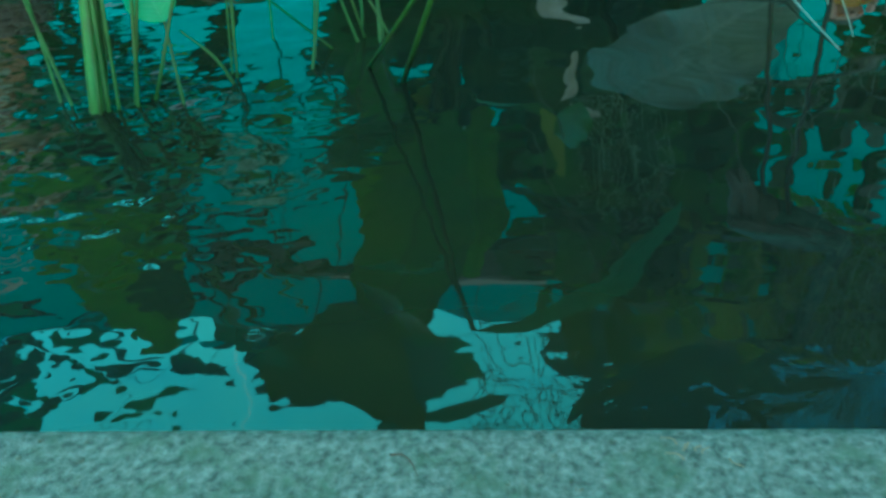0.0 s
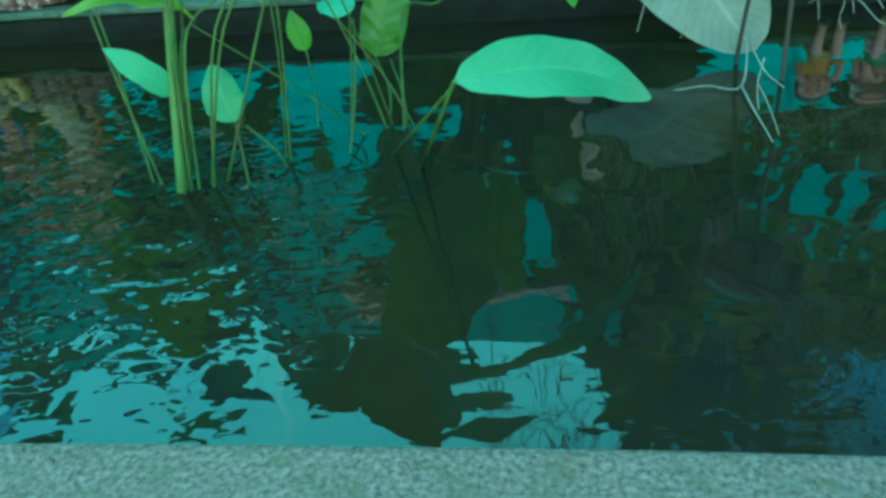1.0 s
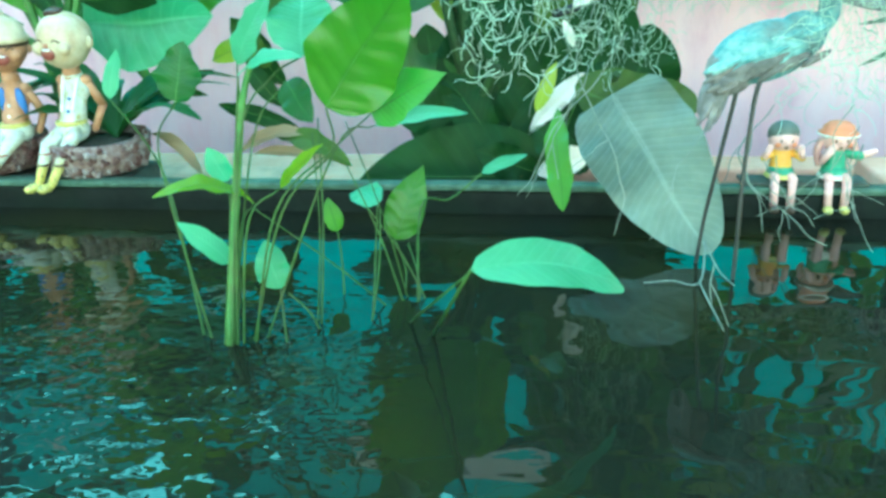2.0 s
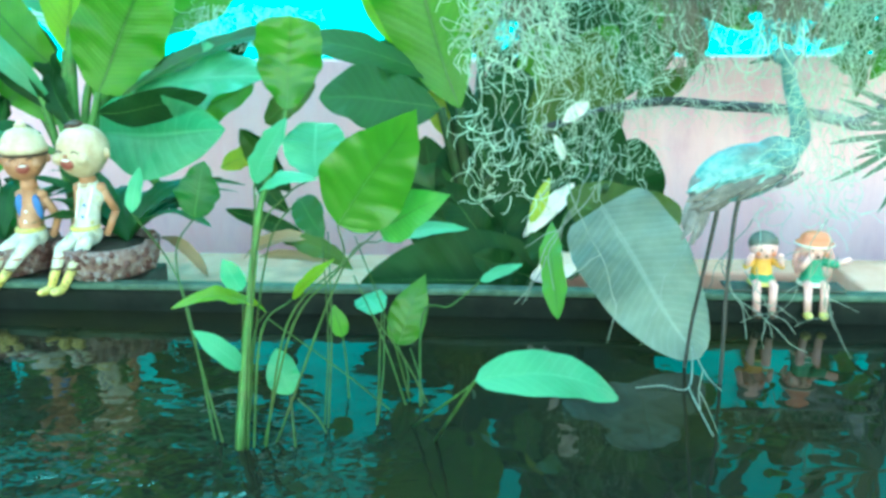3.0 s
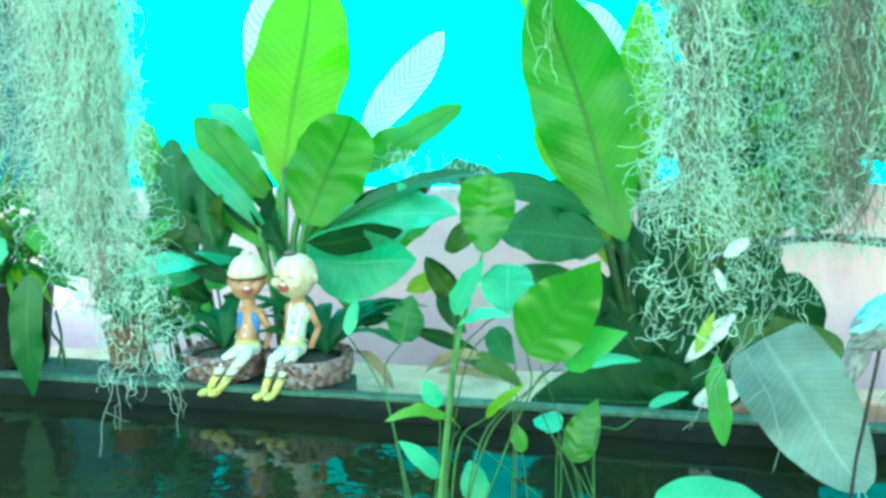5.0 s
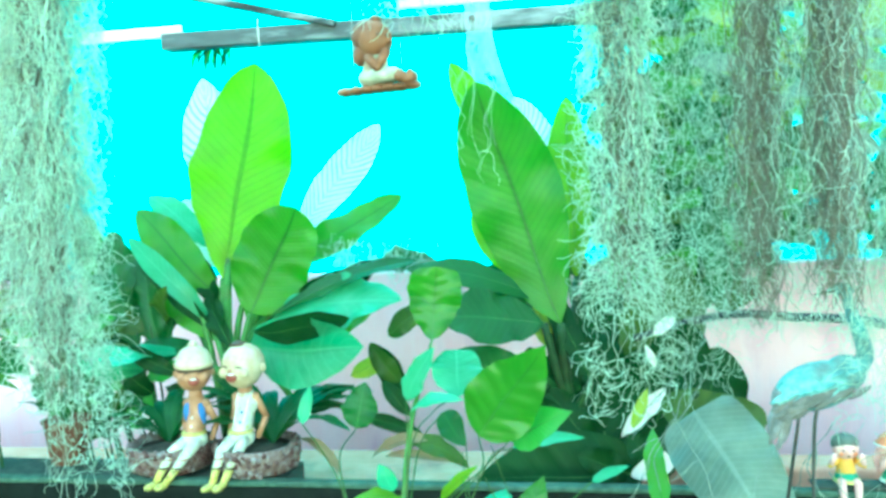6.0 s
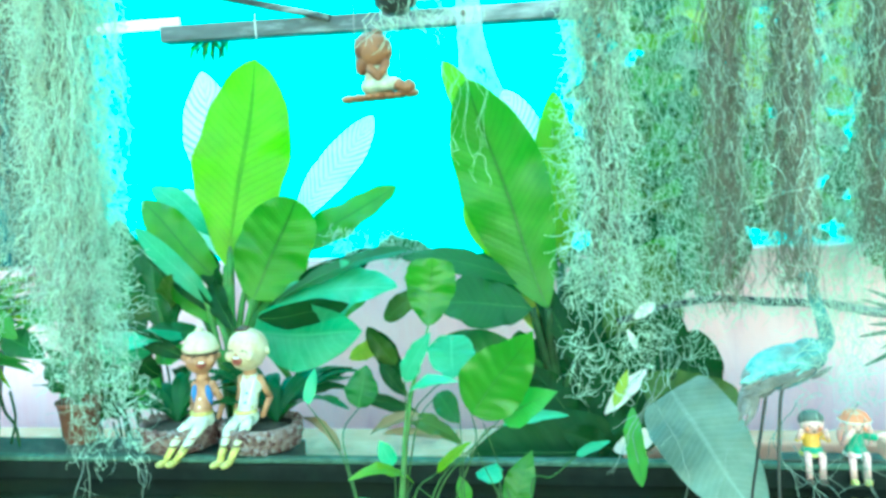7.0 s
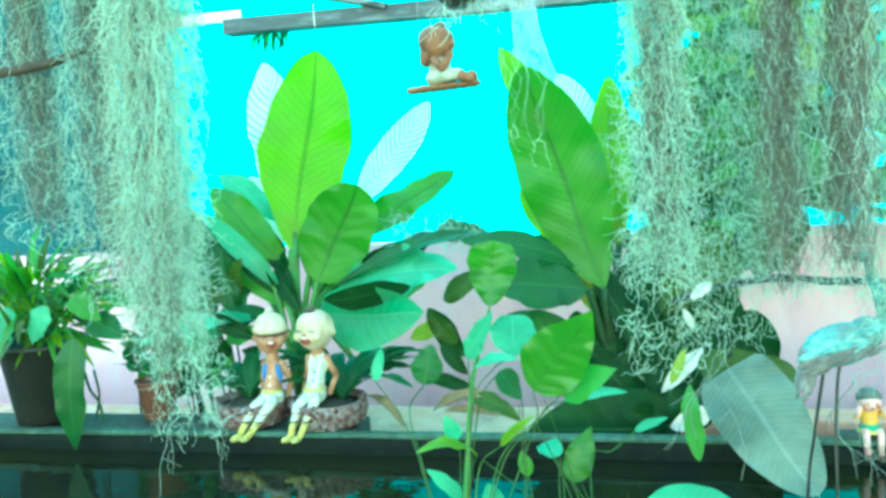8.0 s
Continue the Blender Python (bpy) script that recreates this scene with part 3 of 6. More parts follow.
broad_left = thing("broad_leaved_plant", (-0.66, 1.2, 0.02), "broad bright green paddle leaves rising from a tub", "plant", "broad-leaved plants")
leaf(broad_left, (-0.693, 1.3, 0.395), (-0.607, 1.34, 0.872), 0.2287, LEAF_LIGHT, "paddle", bend=-0.04, side=0.0, facing=(0.05, -1, 0.1), fold=0.08, wave=0.05, rib=1)
leaf(broad_left, (-0.608, 1.24, 0.325), (-0.494, 1.24, 0.547), 0.1719, LEAF_MID, "round", bend=-0.06, side=0.0, facing=(0.2, -1, 0.2), fold=0.15, wave=0.05, rib=1)
leaf(broad_left, (-0.573, 1.33, 0.389), (-0.294, 1.38, 0.565), 0.0801, LEAF_MID, "paddle", bend=0.05, side=0.0, facing=(0.1, -0.9, 0.5), fold=0.12, wave=0.12, rib=1)
leaf(broad_left, (-0.696, 1.3, 0.343), (-0.901, 1.32, 0.556), 0.0935, LEAF_MID, "paddle", bend=0.08, side=0.0, facing=(-0.2, -0.8, 0.6), fold=0.12, wave=0.1, rib=1)
leaf(broad_left, (-0.707, 1.26, 0.298), (-0.871, 1.22, 0.498), 0.0501, LEAF_MINT, "paddle", bend=0.1, side=0.0, facing=(-0.3, -0.6, 0.8), fold=0.12, wave=0.05, rib=1)
leaf(broad_left, (-0.742, 1.38, 0.455), (-0.945, 1.45, 0.589), 0.0686, LEAF_MINT, "paddle", bend=0.08, side=0.0, facing=(-0.2, -0.6, 0.8), fold=0.12, wave=0.05, rib=1)
leaf(broad_left, (-0.814, 1.34, 0.34), (-0.905, 1.36, 0.521), 0.12, LEAF_DARK, "paddle", bend=-0.05, side=0.0, facing=(-0.3, -1, -0.1), fold=0.12, wave=0.05, rib=1)
leaf(broad_left, (-0.578, 1.28, 0.325), (-0.349, 1.34, 0.422), 0.0888, LEAF_SHADED, "paddle", bend=0.1, side=0.0, facing=(0.1, -0.7, -0.5), fold=0.12, wave=0.05, rib=1)
leaf(broad_left, (-0.562, 1.22, 0.315), (-0.22, 1.16, 0.435), 0.052, LEAF_DARK, "paddle", bend=0.06, side=0.0, facing=(0.0, -0.6, 0.8), fold=0.3, wave=0.05, rib=1)
leaf(broad_left, (-0.562, 1.22, 0.303), (-0.247, 1.12, 0.36), 0.135, LEAF_MINT, "paddle", bend=0.08, side=0.0, facing=(0.1, -0.6, 0.8), fold=0.12, wave=0.1, rib=1)
leaf(broad_left, (-0.595, 1.2, 0.258), (-0.308, 1.05, 0.284), 0.1399, LEAF_MINT, "paddle", bend=0.06, side=0.0, facing=(0.0, -1, 0.05), fold=0.62, wave=0.04, rib=1)
leaf(broad_left, (-0.747, 1.22, 0.243), (-0.948, 1.02, 0.227), 0.0734, LEAF_MINT, "paddle", bend=0.1, side=0.0, facing=(0, -0.5, 0.85), fold=0.12, wave=0.05, rib=1)
leaf(broad_left, (-0.734, 1.25, 0.25), (-0.846, 1.15, 0.246), 0.0714, LEAF_DARK, "paddle", bend=0.08, side=0.0, facing=(0, -0.7, 0.7), fold=0.12, wave=0.05, rib=1)
stalk(broad_left, [(-0.66, 1.2, 0.06), (-0.671, 1.26, 0.273), (-0.693, 1.3, 0.395)], 0.009, 0.006, STEM)
stalk(broad_left, [(-0.66, 1.2, 0.06), (-0.63, 1.22, 0.23), (-0.608, 1.24, 0.325)], 0.009, 0.006, STEM)
stalk(broad_left, [(-0.66, 1.2, 0.06), (-0.629, 1.27, 0.27), (-0.573, 1.33, 0.389)], 0.009, 0.006, STEM)
stalk(broad_left, [(-0.66, 1.2, 0.06), (-0.662, 1.25, 0.249), (-0.696, 1.3, 0.343)], 0.009, 0.006, STEM)
stalk(broad_left, [(-0.66, 1.2, 0.06), (-0.655, 1.2, 0.209), (-0.707, 1.26, 0.298)], 0.009, 0.006, STEM)
stalk(broad_left, [(-0.66, 1.2, 0.06), (-0.723, 1.28, 0.218), (-0.814, 1.34, 0.34)], 0.009, 0.006, STEM)
stalk(broad_left, [(-0.66, 1.2, 0.06), (-0.625, 1.24, 0.238), (-0.578, 1.28, 0.325)], 0.009, 0.006, STEM)
stalk(broad_left, [(-0.66, 1.2, 0.06), (-0.62, 1.21, 0.219), (-0.562, 1.22, 0.303)], 0.009, 0.006, STEM)
stalk(broad_left, [(-0.66, 1.2, 0.06), (-0.623, 1.2, 0.197), (-0.595, 1.2, 0.258)], 0.009, 0.006, STEM)
stalk(broad_left, [(-0.66, 1.2, 0.06), (-0.662, 1.2, 0.197), (-0.747, 1.22, 0.243)], 0.009, 0.006, STEM)
leaf(broad_left, (-0.688, 1.25, 0.28), (-0.888, 1.27, 0.473), 0.0456, LEAF_SHADED, "paddle", bend=0.07, side=0.0, facing=(-0.1, -0.9, 0.25), fold=0.35, wave=0.1, rib=1)
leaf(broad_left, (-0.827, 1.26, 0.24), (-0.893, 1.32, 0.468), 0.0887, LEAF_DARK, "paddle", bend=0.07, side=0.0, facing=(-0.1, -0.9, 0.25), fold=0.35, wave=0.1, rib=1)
leaf(broad_left, (-0.684, 1.28, 0.313), (-0.765, 1.33, 0.448), 0.0508, LEAF_SHADED, "paddle", bend=0.07, side=0.0, facing=(-0.1, -0.9, 0.25), fold=0.35, wave=0.1, rib=1)
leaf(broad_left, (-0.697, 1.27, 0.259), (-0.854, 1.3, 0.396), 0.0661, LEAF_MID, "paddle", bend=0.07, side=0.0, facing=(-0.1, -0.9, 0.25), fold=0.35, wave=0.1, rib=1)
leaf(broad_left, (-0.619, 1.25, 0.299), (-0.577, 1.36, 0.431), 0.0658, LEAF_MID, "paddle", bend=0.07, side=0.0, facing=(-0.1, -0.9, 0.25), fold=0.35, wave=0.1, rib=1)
leaf(broad_left, (-0.262, 1.24, 0.143), (-0.341, 1.22, 0.261), 0.053, LEAF_SHADED, "paddle", bend=0.07, side=0.0, facing=(-0.1, -0.9, 0.25), fold=0.35, wave=0.1, rib=1)
leaf(broad_left, (-0.513, 1.2, 0.123), (-0.366, 1.18, 0.181), 0.0239, LEAF_SHADED, "paddle", bend=0.07, side=0.0, facing=(-0.1, -0.9, 0.25), fold=0.35, wave=0.1, rib=1)
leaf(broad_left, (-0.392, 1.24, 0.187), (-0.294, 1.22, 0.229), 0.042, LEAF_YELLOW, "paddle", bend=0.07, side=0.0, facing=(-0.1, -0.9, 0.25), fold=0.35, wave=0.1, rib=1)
leaf(broad_left, (-0.375, 1.2, 0.119), (-0.224, 1.16, 0.087), 0.0308, LEAF_SHADED, "paddle", bend=0.07, side=0.0, facing=(-0.1, -0.9, 0.25), fold=0.35, wave=0.1, rib=1)
leaf(broad_left, (-0.648, 1.22, 0.255), (-0.731, 1.3, 0.37), 0.0504, LEAF_SHADED, "paddle", bend=0.07, side=0.0, facing=(-0.1, -0.9, 0.25), fold=0.35, wave=0.1, rib=1)
leaf(broad_left, (-0.569, 1.2, 0.258), (-0.5, 1.3, 0.302), 0.0545, LEAF_SHADED, "paddle", bend=0.07, side=0.0, facing=(-0.1, -0.9, 0.25), fold=0.35, wave=0.1, rib=1)
leaf(broad_left, (-0.727, 1.15, 0.208), (-0.839, 1.14, 0.272), 0.0406, LEAF_SHADED, "paddle", bend=0.07, side=0.0, facing=(-0.1, -0.9, 0.25), fold=0.35, wave=0.1, rib=1)
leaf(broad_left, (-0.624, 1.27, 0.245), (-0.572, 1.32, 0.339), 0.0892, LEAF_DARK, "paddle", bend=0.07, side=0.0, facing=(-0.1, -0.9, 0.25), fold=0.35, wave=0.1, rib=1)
leaf(broad_left, (-0.874, 1.4, 0.333), (-0.907, 1.4, 0.223), 0.0357, LEAF_SHADED, "paddle", bend=0.07, side=0.0, facing=(-0.1, -0.9, 0.25), fold=0.35, wave=0.1, rib=1)
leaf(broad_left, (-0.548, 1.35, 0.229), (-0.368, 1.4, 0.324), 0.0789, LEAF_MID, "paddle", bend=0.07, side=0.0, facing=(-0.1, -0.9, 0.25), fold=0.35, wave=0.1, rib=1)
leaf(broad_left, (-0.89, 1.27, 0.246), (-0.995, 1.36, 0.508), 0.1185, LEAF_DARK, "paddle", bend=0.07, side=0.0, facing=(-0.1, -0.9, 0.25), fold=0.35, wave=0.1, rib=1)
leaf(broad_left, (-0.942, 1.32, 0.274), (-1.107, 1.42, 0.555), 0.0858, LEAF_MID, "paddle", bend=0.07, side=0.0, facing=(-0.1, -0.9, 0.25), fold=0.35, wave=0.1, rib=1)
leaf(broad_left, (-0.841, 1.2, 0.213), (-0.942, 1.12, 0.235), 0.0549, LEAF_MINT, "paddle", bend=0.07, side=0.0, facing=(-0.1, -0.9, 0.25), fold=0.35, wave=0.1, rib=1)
leaf(broad_left, (-0.894, 1.3, 0.178), (-1.054, 1.36, 0.359), 0.0971, LEAF_SHADED, "paddle", bend=0.07, side=0.0, facing=(-0.1, -0.9, 0.25), fold=0.35, wave=0.1, rib=1)
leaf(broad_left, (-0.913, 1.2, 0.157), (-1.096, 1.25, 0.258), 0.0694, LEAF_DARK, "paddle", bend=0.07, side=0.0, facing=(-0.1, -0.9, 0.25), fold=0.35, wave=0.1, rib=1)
stalk(broad_left, [(-0.66, 1.21, 0.06), (-0.677, 1.28, 0.346), (-0.69, 1.34, 0.483)], 0.012, 0.0084, STEM)
stalk(broad_left, [(-0.66, 1.21, 0.06), (-0.681, 1.26, 0.298), (-0.693, 1.3, 0.395)], 0.011, 0.0077, STEM)
stalk(broad_left, [(-0.66, 1.21, 0.06), (-0.73, 1.25, 0.338), (-0.835, 1.26, 0.46)], 0.008, 0.0056, STEM)
stalk(broad_left, [(-0.66, 1.21, 0.06), (-0.643, 1.26, 0.31), (-0.615, 1.3, 0.393)], 0.009, 0.0063, STEM)
stalk(broad_left, [(-0.66, 1.21, 0.06), (-0.624, 1.24, 0.25), (-0.564, 1.3, 0.341)], 0.008, 0.0056, STEM)
# extra dark blade standing for shade on the mint leaf's upper half
leaf(broad_left, (-0.557, 1.13, 0.301), (-0.332, 1.05, 0.339), 0.056, LEAF_SHADED, "paddle", bend=0.08, side=0.0, facing=(0, -0.9, -0.2), fold=0.1, wave=0.05, rib=1)
striped = thing("striped_plant", (-0.66, 1.62, -0.2), "white and green striped leaves behind the green plant", "plant")
leaf(striped, (-0.835, 1.62, 0.42), (-0.885, 1.66, 0.9), 0.17, LEAF_STRIPED, "paddle", bend=-0.04, side=0.0, facing=(-0.1, -1, 0.1), fold=0.12, wave=0.05, rib=1)
leaf(striped, (-0.67, 1.7, 0.46), (-0.43, 1.76, 0.762), 0.108, LEAF_STRIPED, "paddle", bend=-0.04, side=0.0, facing=(0.1, -1, 0.1), fold=0.12, wave=0.05, rib=1)
leaf(striped, (-0.784, 1.6, 0.364), (-0.94, 1.62, 0.579), 0.0904, LEAF_STRIPED, "paddle", bend=0.05, side=0.0, facing=(-0.1, -1, 0.3), fold=0.12, wave=0.05, rib=1)
stalk(striped, [(-0.66, 1.62, 0.03), (-0.753, 1.62, 0.21), (-0.828, 1.62, 0.439)], 0.008, 0.005, STEM)
stalk(striped, [(-0.66, 1.62, 0.03), (-0.753, 1.62, 0.21), (-0.657, 1.7, 0.491)], 0.008, 0.005, STEM)
stalk(striped, [(-0.66, 1.62, 0.03), (-0.753, 1.62, 0.21), (-0.784, 1.6, 0.364)], 0.008, 0.005, STEM)
striped_right = thing("striped_plant", (0.14, 1.66, -0.2), "white and green striped leaf behind the dark plant", "plant")
leaf(striped_right, (0.05, 1.7, 0.484), (-0.061, 1.75, 0.811), 0.1195, LEAF_STRIPED, "paddle", bend=0.05, side=0.0, facing=(0.1, -1, 0.2), fold=0.12, wave=0.05, rib=1)
stalk(striped_right, [(0.14, 1.66, -0.1), (0.085, 1.68, 0.16), (0.05, 1.7, 0.484)], 0.008, 0.005, STEM)
tub("plant_tub", (0.14, 1.66, GROUND_Z), 0.12, 0.3, "black tub of the striped plant", POT_BLACK)
broad_right = thing("broad_leaved_plant", (0.10, 1.22, 0.0), "large glossy green paddle leaves with dark stalks", "plant", "broad-leaved plants")
leaf(broad_right, (0.055, 1.18, 0.301), (-0.094, 1.17, 0.777), 0.1895, LEAF_MID, "paddle", bend=-0.05, side=-0.02, facing=(-0.15, -1, 0.1), fold=0.1, wave=0.05, rib=1)
leaf(broad_right, (-0.057, 1.225, 0.645), (-0.149, 1.225, 0.825), 0.0589, LEAF_LIGHT, "paddle", bend=0.04, side=0.0, facing=(-0.2, -1, 0.2), fold=0.12, wave=0.05, rib=1)
leaf(broad_right, (0.006, 1.24, 0.381), (-0.121, 1.26, 0.522), 0.0783, LEAF_LIGHT, "paddle", bend=0.04, side=0.0, facing=(-0.2, -1, 0.2), fold=0.12, wave=0.05, rib=1)
leaf(broad_right, (0.086, 1.36, 0.372), (0.076, 1.42, 0.766), 0.0934, LEAF_LIGHT, "paddle", bend=-0.03, side=0.0, facing=(0.1, -1, 0.1), fold=0.12, wave=0.05, rib=1)
leaf(broad_right, (0.04, 1.22, 0.342), (-0.25, 1.18, 0.416), 0.0649, LEAF_DARK, "paddle", bend=0.08, side=0.0, facing=(-0.1, -0.7, 0.7), fold=0.12, wave=0.05, rib=1)
leaf(broad_right, (0.023, 1.18, 0.302), (-0.167, 1.1, 0.328), 0.1173, LEAF_DARK, "paddle", bend=0.06, side=0.0, facing=(-0.1, -0.8, 0.55), fold=0.12, wave=0.05, rib=1)
leaf(broad_right, (0.049, 1.26, 0.3), (-0.139, 1.3, 0.383), 0.1208, LEAF_DARK, "paddle", bend=0.06, side=0.0, facing=(-0.1, -0.9, 0.2), fold=0.12, wave=0.05, rib=1)
leaf(broad_right, (0.215, 1.24, 0.102), (0.29, 1.3, 0.42), 0.17, LEAF_BROWNISH, "paddle", bend=-0.05, side=0.0, facing=(0.1, -1, 0.1), fold=0.12, wave=0.05, rib=1)
leaf(broad_right, (0.172, 1.3, 0.232), (0.33, 1.34, 0.43), 0.0963, LEAF_MID, "paddle", bend=0.05, side=0.0, facing=(0.1, -0.9, 0.3), fold=0.12, wave=0.05, rib=1)
leaf(broad_right, (0.11, 1.16, 0.191), (0.023, 1.24, 0.386), 0.0504, LEAF_SHADED, "paddle", bend=0.05, side=0.0, facing=(0, -1, 0.2), fold=0.12, wave=0.05, rib=1)
leaf(broad_right, (0.2, 1.11, 0.03), (-0.11, 1.09, 0.018), 0.17, LEAF_SHADED, "ovate", bend=-0.04, facing=(-0.05, -1, 0.35), fold=0.15, wave=0.04)
# six near-black blades added to fill the shadow at the plant's foot
leaf(broad_right, (0.149, 1.16, 0.021), (0.09, 1.22, 0.271), 0.1366, LEAF_SHADED, "paddle", bend=-0.05, side=0.0, facing=(0.05, -1, 0.15), fold=0.12, wave=0.05, rib=1)
leaf(broad_right, (0.204, 1.16, 0.022), (0.309, 1.22, 0.291), 0.1574, LEAF_SHADED, "paddle", bend=-0.05, side=0.0, facing=(0.05, -1, 0.15), fold=0.12, wave=0.05, rib=1)
leaf(broad_right, (0.258, 1.16, 0.011), (0.19, 1.22, 0.189), 0.1242, LEAF_SHADED, "paddle", bend=-0.05, side=0.0, facing=(0.05, -1, 0.15), fold=0.12, wave=0.05, rib=1)
leaf(broad_right, (0.116, 1.16, 0.01), (0.236, 1.22, 0.246), 0.136, LEAF_SHADED, "paddle", bend=-0.05, side=0.0, facing=(0.05, -1, 0.15), fold=0.12, wave=0.05, rib=1)
leaf(broad_right, (0.312, 1.16, 0.023), (0.358, 1.22, 0.245), 0.1453, LEAF_SHADED, "paddle", bend=-0.05, side=0.0, facing=(0.05, -1, 0.15), fold=0.12, wave=0.05, rib=1)
leaf(broad_right, (0.015, 1.16, 0.008), (-0.009, 1.22, 0.249), 0.1035, LEAF_SHADED, "paddle", bend=-0.05, side=0.0, facing=(0.05, -1, 0.15), fold=0.12, wave=0.05, rib=1)
leaf(broad_left, (-0.276, 1.2, 0.183), (-0.336, 1.2, 0.265), 0.045, LEAF_BROWNISH, "ovate", bend=0.1, facing=(-0.3, -0.9, 0.4), fold=0.3, wave=0.09)
leaf(broad_left, (-0.483, 1.15, 0.119), (-0.363, 1.13, 0.148), 0.036, LEAF_SHADED, "ovate", bend=0.14, facing=(0, -0.5, 0.9), fold=0.3, wave=0.08)
leaf(broad_left, (-0.354, 1.36, 0.407), (-0.217, 1.36, 0.417), 0.06, LEAF_DARK, "ovate", bend=0.12, facing=(0.1, -0.8, 0.6), fold=0.3, wave=0.1)
leaf(broad_right, (-0.128, 1.12, 0.032), (-0.251, 1.12, 0.084), 0.042, LEAF_BROWNISH, "paddle", bend=0.16, facing=(0, -0.6, 0.8), fold=0.3, wave=0.09)
leaf(broad_right, (-0.32, 1.3, 0.261), (-0.229, 1.34, 0.33), 0.05, LEAF_BROWNISH, "ovate", bend=0.1, facing=(0.2, -0.9, 0.3), fold=0.25, wave=0.1)
leaf(broad_left, (-0.246, 1.16, 0.122), (-0.303, 1.16, 0.193), 0.034, LEAF_SHADED, "paddle", bend=0.14, facing=(-0.2, -0.8, 0.6), fold=0.3, wave=0.08)
stalk(broad_right, [(0.1, 1.22, 0.03), (0.066, 1.194, 0.166), (0.055, 1.18, 0.301)], 0.013, 0.008, STEM_DARK)
stalk(broad_right, [(0.1, 1.22, 0.03), (0.051, 1.212, 0.205), (0.006, 1.24, 0.381)], 0.013, 0.008, STEM_DARK)
stalk(broad_right, [(0.1, 1.22, 0.03), (0.075, 1.248, 0.201), (0.086, 1.36, 0.372)], 0.013, 0.008, STEM_DARK)
stalk(broad_right, [(0.1, 1.22, 0.03), (0.061, 1.206, 0.186), (0.04, 1.22, 0.342)], 0.013, 0.008, STEM_DARK)
stalk(broad_right, [(0.1, 1.22, 0.03), (0.056, 1.194, 0.166), (0.023, 1.18, 0.302)], 0.013, 0.008, STEM_DARK)
stalk(broad_right, [(0.1, 1.22, 0.03), (0.064, 1.218, 0.165), (0.049, 1.26, 0.3)], 0.013, 0.008, STEM_DARK)
stalk(broad_right, [(0.1, 1.22, 0.03), (0.119, 1.212, 0.066), (0.234, 1.24, 0.102)], 0.013, 0.008, STEM_DARK)
stalk(broad_right, [(0.1, 1.22, 0.03), (0.101, 1.23, 0.131), (0.172, 1.3, 0.232)], 0.013, 0.008, STEM_DARK)
stalk(broad_right, [(0.1, 1.22, 0.03), (0.082, 1.188, 0.111), (0.11, 1.16, 0.191)], 0.013, 0.008, STEM_DARK)
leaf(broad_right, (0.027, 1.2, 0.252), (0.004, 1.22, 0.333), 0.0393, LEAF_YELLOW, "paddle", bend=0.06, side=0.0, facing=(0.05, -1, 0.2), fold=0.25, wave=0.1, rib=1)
leaf(broad_right, (0.164, 1.2, 0.112), (0.113, 1.26, 0.275), 0.0929, LEAF_SHADED, "paddle", bend=0.06, side=0.0, facing=(0.05, -1, 0.2), fold=0.25, wave=0.1, rib=1)
leaf(broad_right, (0.072, 1.2, 0.066), (0.031, 1.22, 0.236), 0.0811, LEAF_SHADED, "paddle", bend=0.06, side=0.0, facing=(0.05, -1, 0.2), fold=0.25, wave=0.1, rib=1)
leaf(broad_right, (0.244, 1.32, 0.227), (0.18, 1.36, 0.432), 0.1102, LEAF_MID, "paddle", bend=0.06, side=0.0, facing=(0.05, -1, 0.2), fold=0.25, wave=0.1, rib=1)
leaf(broad_right, (0.257, 1.34, 0.223), (0.292, 1.38, 0.49), 0.1353, LEAF_SHADED, "paddle", bend=0.06, side=0.0, facing=(0.05, -1, 0.2), fold=0.25, wave=0.1, rib=1)
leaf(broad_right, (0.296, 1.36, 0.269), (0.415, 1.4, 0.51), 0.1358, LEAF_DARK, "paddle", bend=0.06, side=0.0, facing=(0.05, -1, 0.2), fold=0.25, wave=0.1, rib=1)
leaf(broad_right, (0.175, 1.36, 0.27), (0.246, 1.4, 0.541), 0.1124, LEAF_SHADED, "paddle", bend=0.06, side=0.0, facing=(0.05, -1, 0.2), fold=0.25, wave=0.1, rib=1)
leaf(broad_right, (0.193, 1.12, 0.02), (0.079, 1.1, 0.066), 0.0574, LEAF_SHADED, "paddle", bend=0.06, side=0.0, facing=(0.05, -1, 0.2), fold=0.25, wave=0.1, rib=1)
leaf(broad_right, (0.248, 1.1, 0.027), (0.174, 1.12, 0.1), 0.0569, LEAF_SHADED, "paddle", bend=0.06, side=0.0, facing=(0.05, -1, 0.2), fold=0.25, wave=0.1, rib=1)
leaf(broad_right, (0.343, 1.12, 0.061), (0.289, 1.16, 0.178), 0.0858, LEAF_SHADED, "paddle", bend=0.06, side=0.0, facing=(0.05, -1, 0.2), fold=0.25, wave=0.1, rib=1)
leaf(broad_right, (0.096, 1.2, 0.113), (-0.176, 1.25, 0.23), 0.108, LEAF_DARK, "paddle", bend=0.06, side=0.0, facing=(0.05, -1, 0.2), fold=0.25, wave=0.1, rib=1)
leaf(broad_right, (0.101, 1.19, 0.069), (-0.107, 1.2, 0.155), 0.0913, LEAF_SHADED, "paddle", bend=0.06, side=0.0, facing=(0.05, -1, 0.2), fold=0.25, wave=0.1, rib=1)
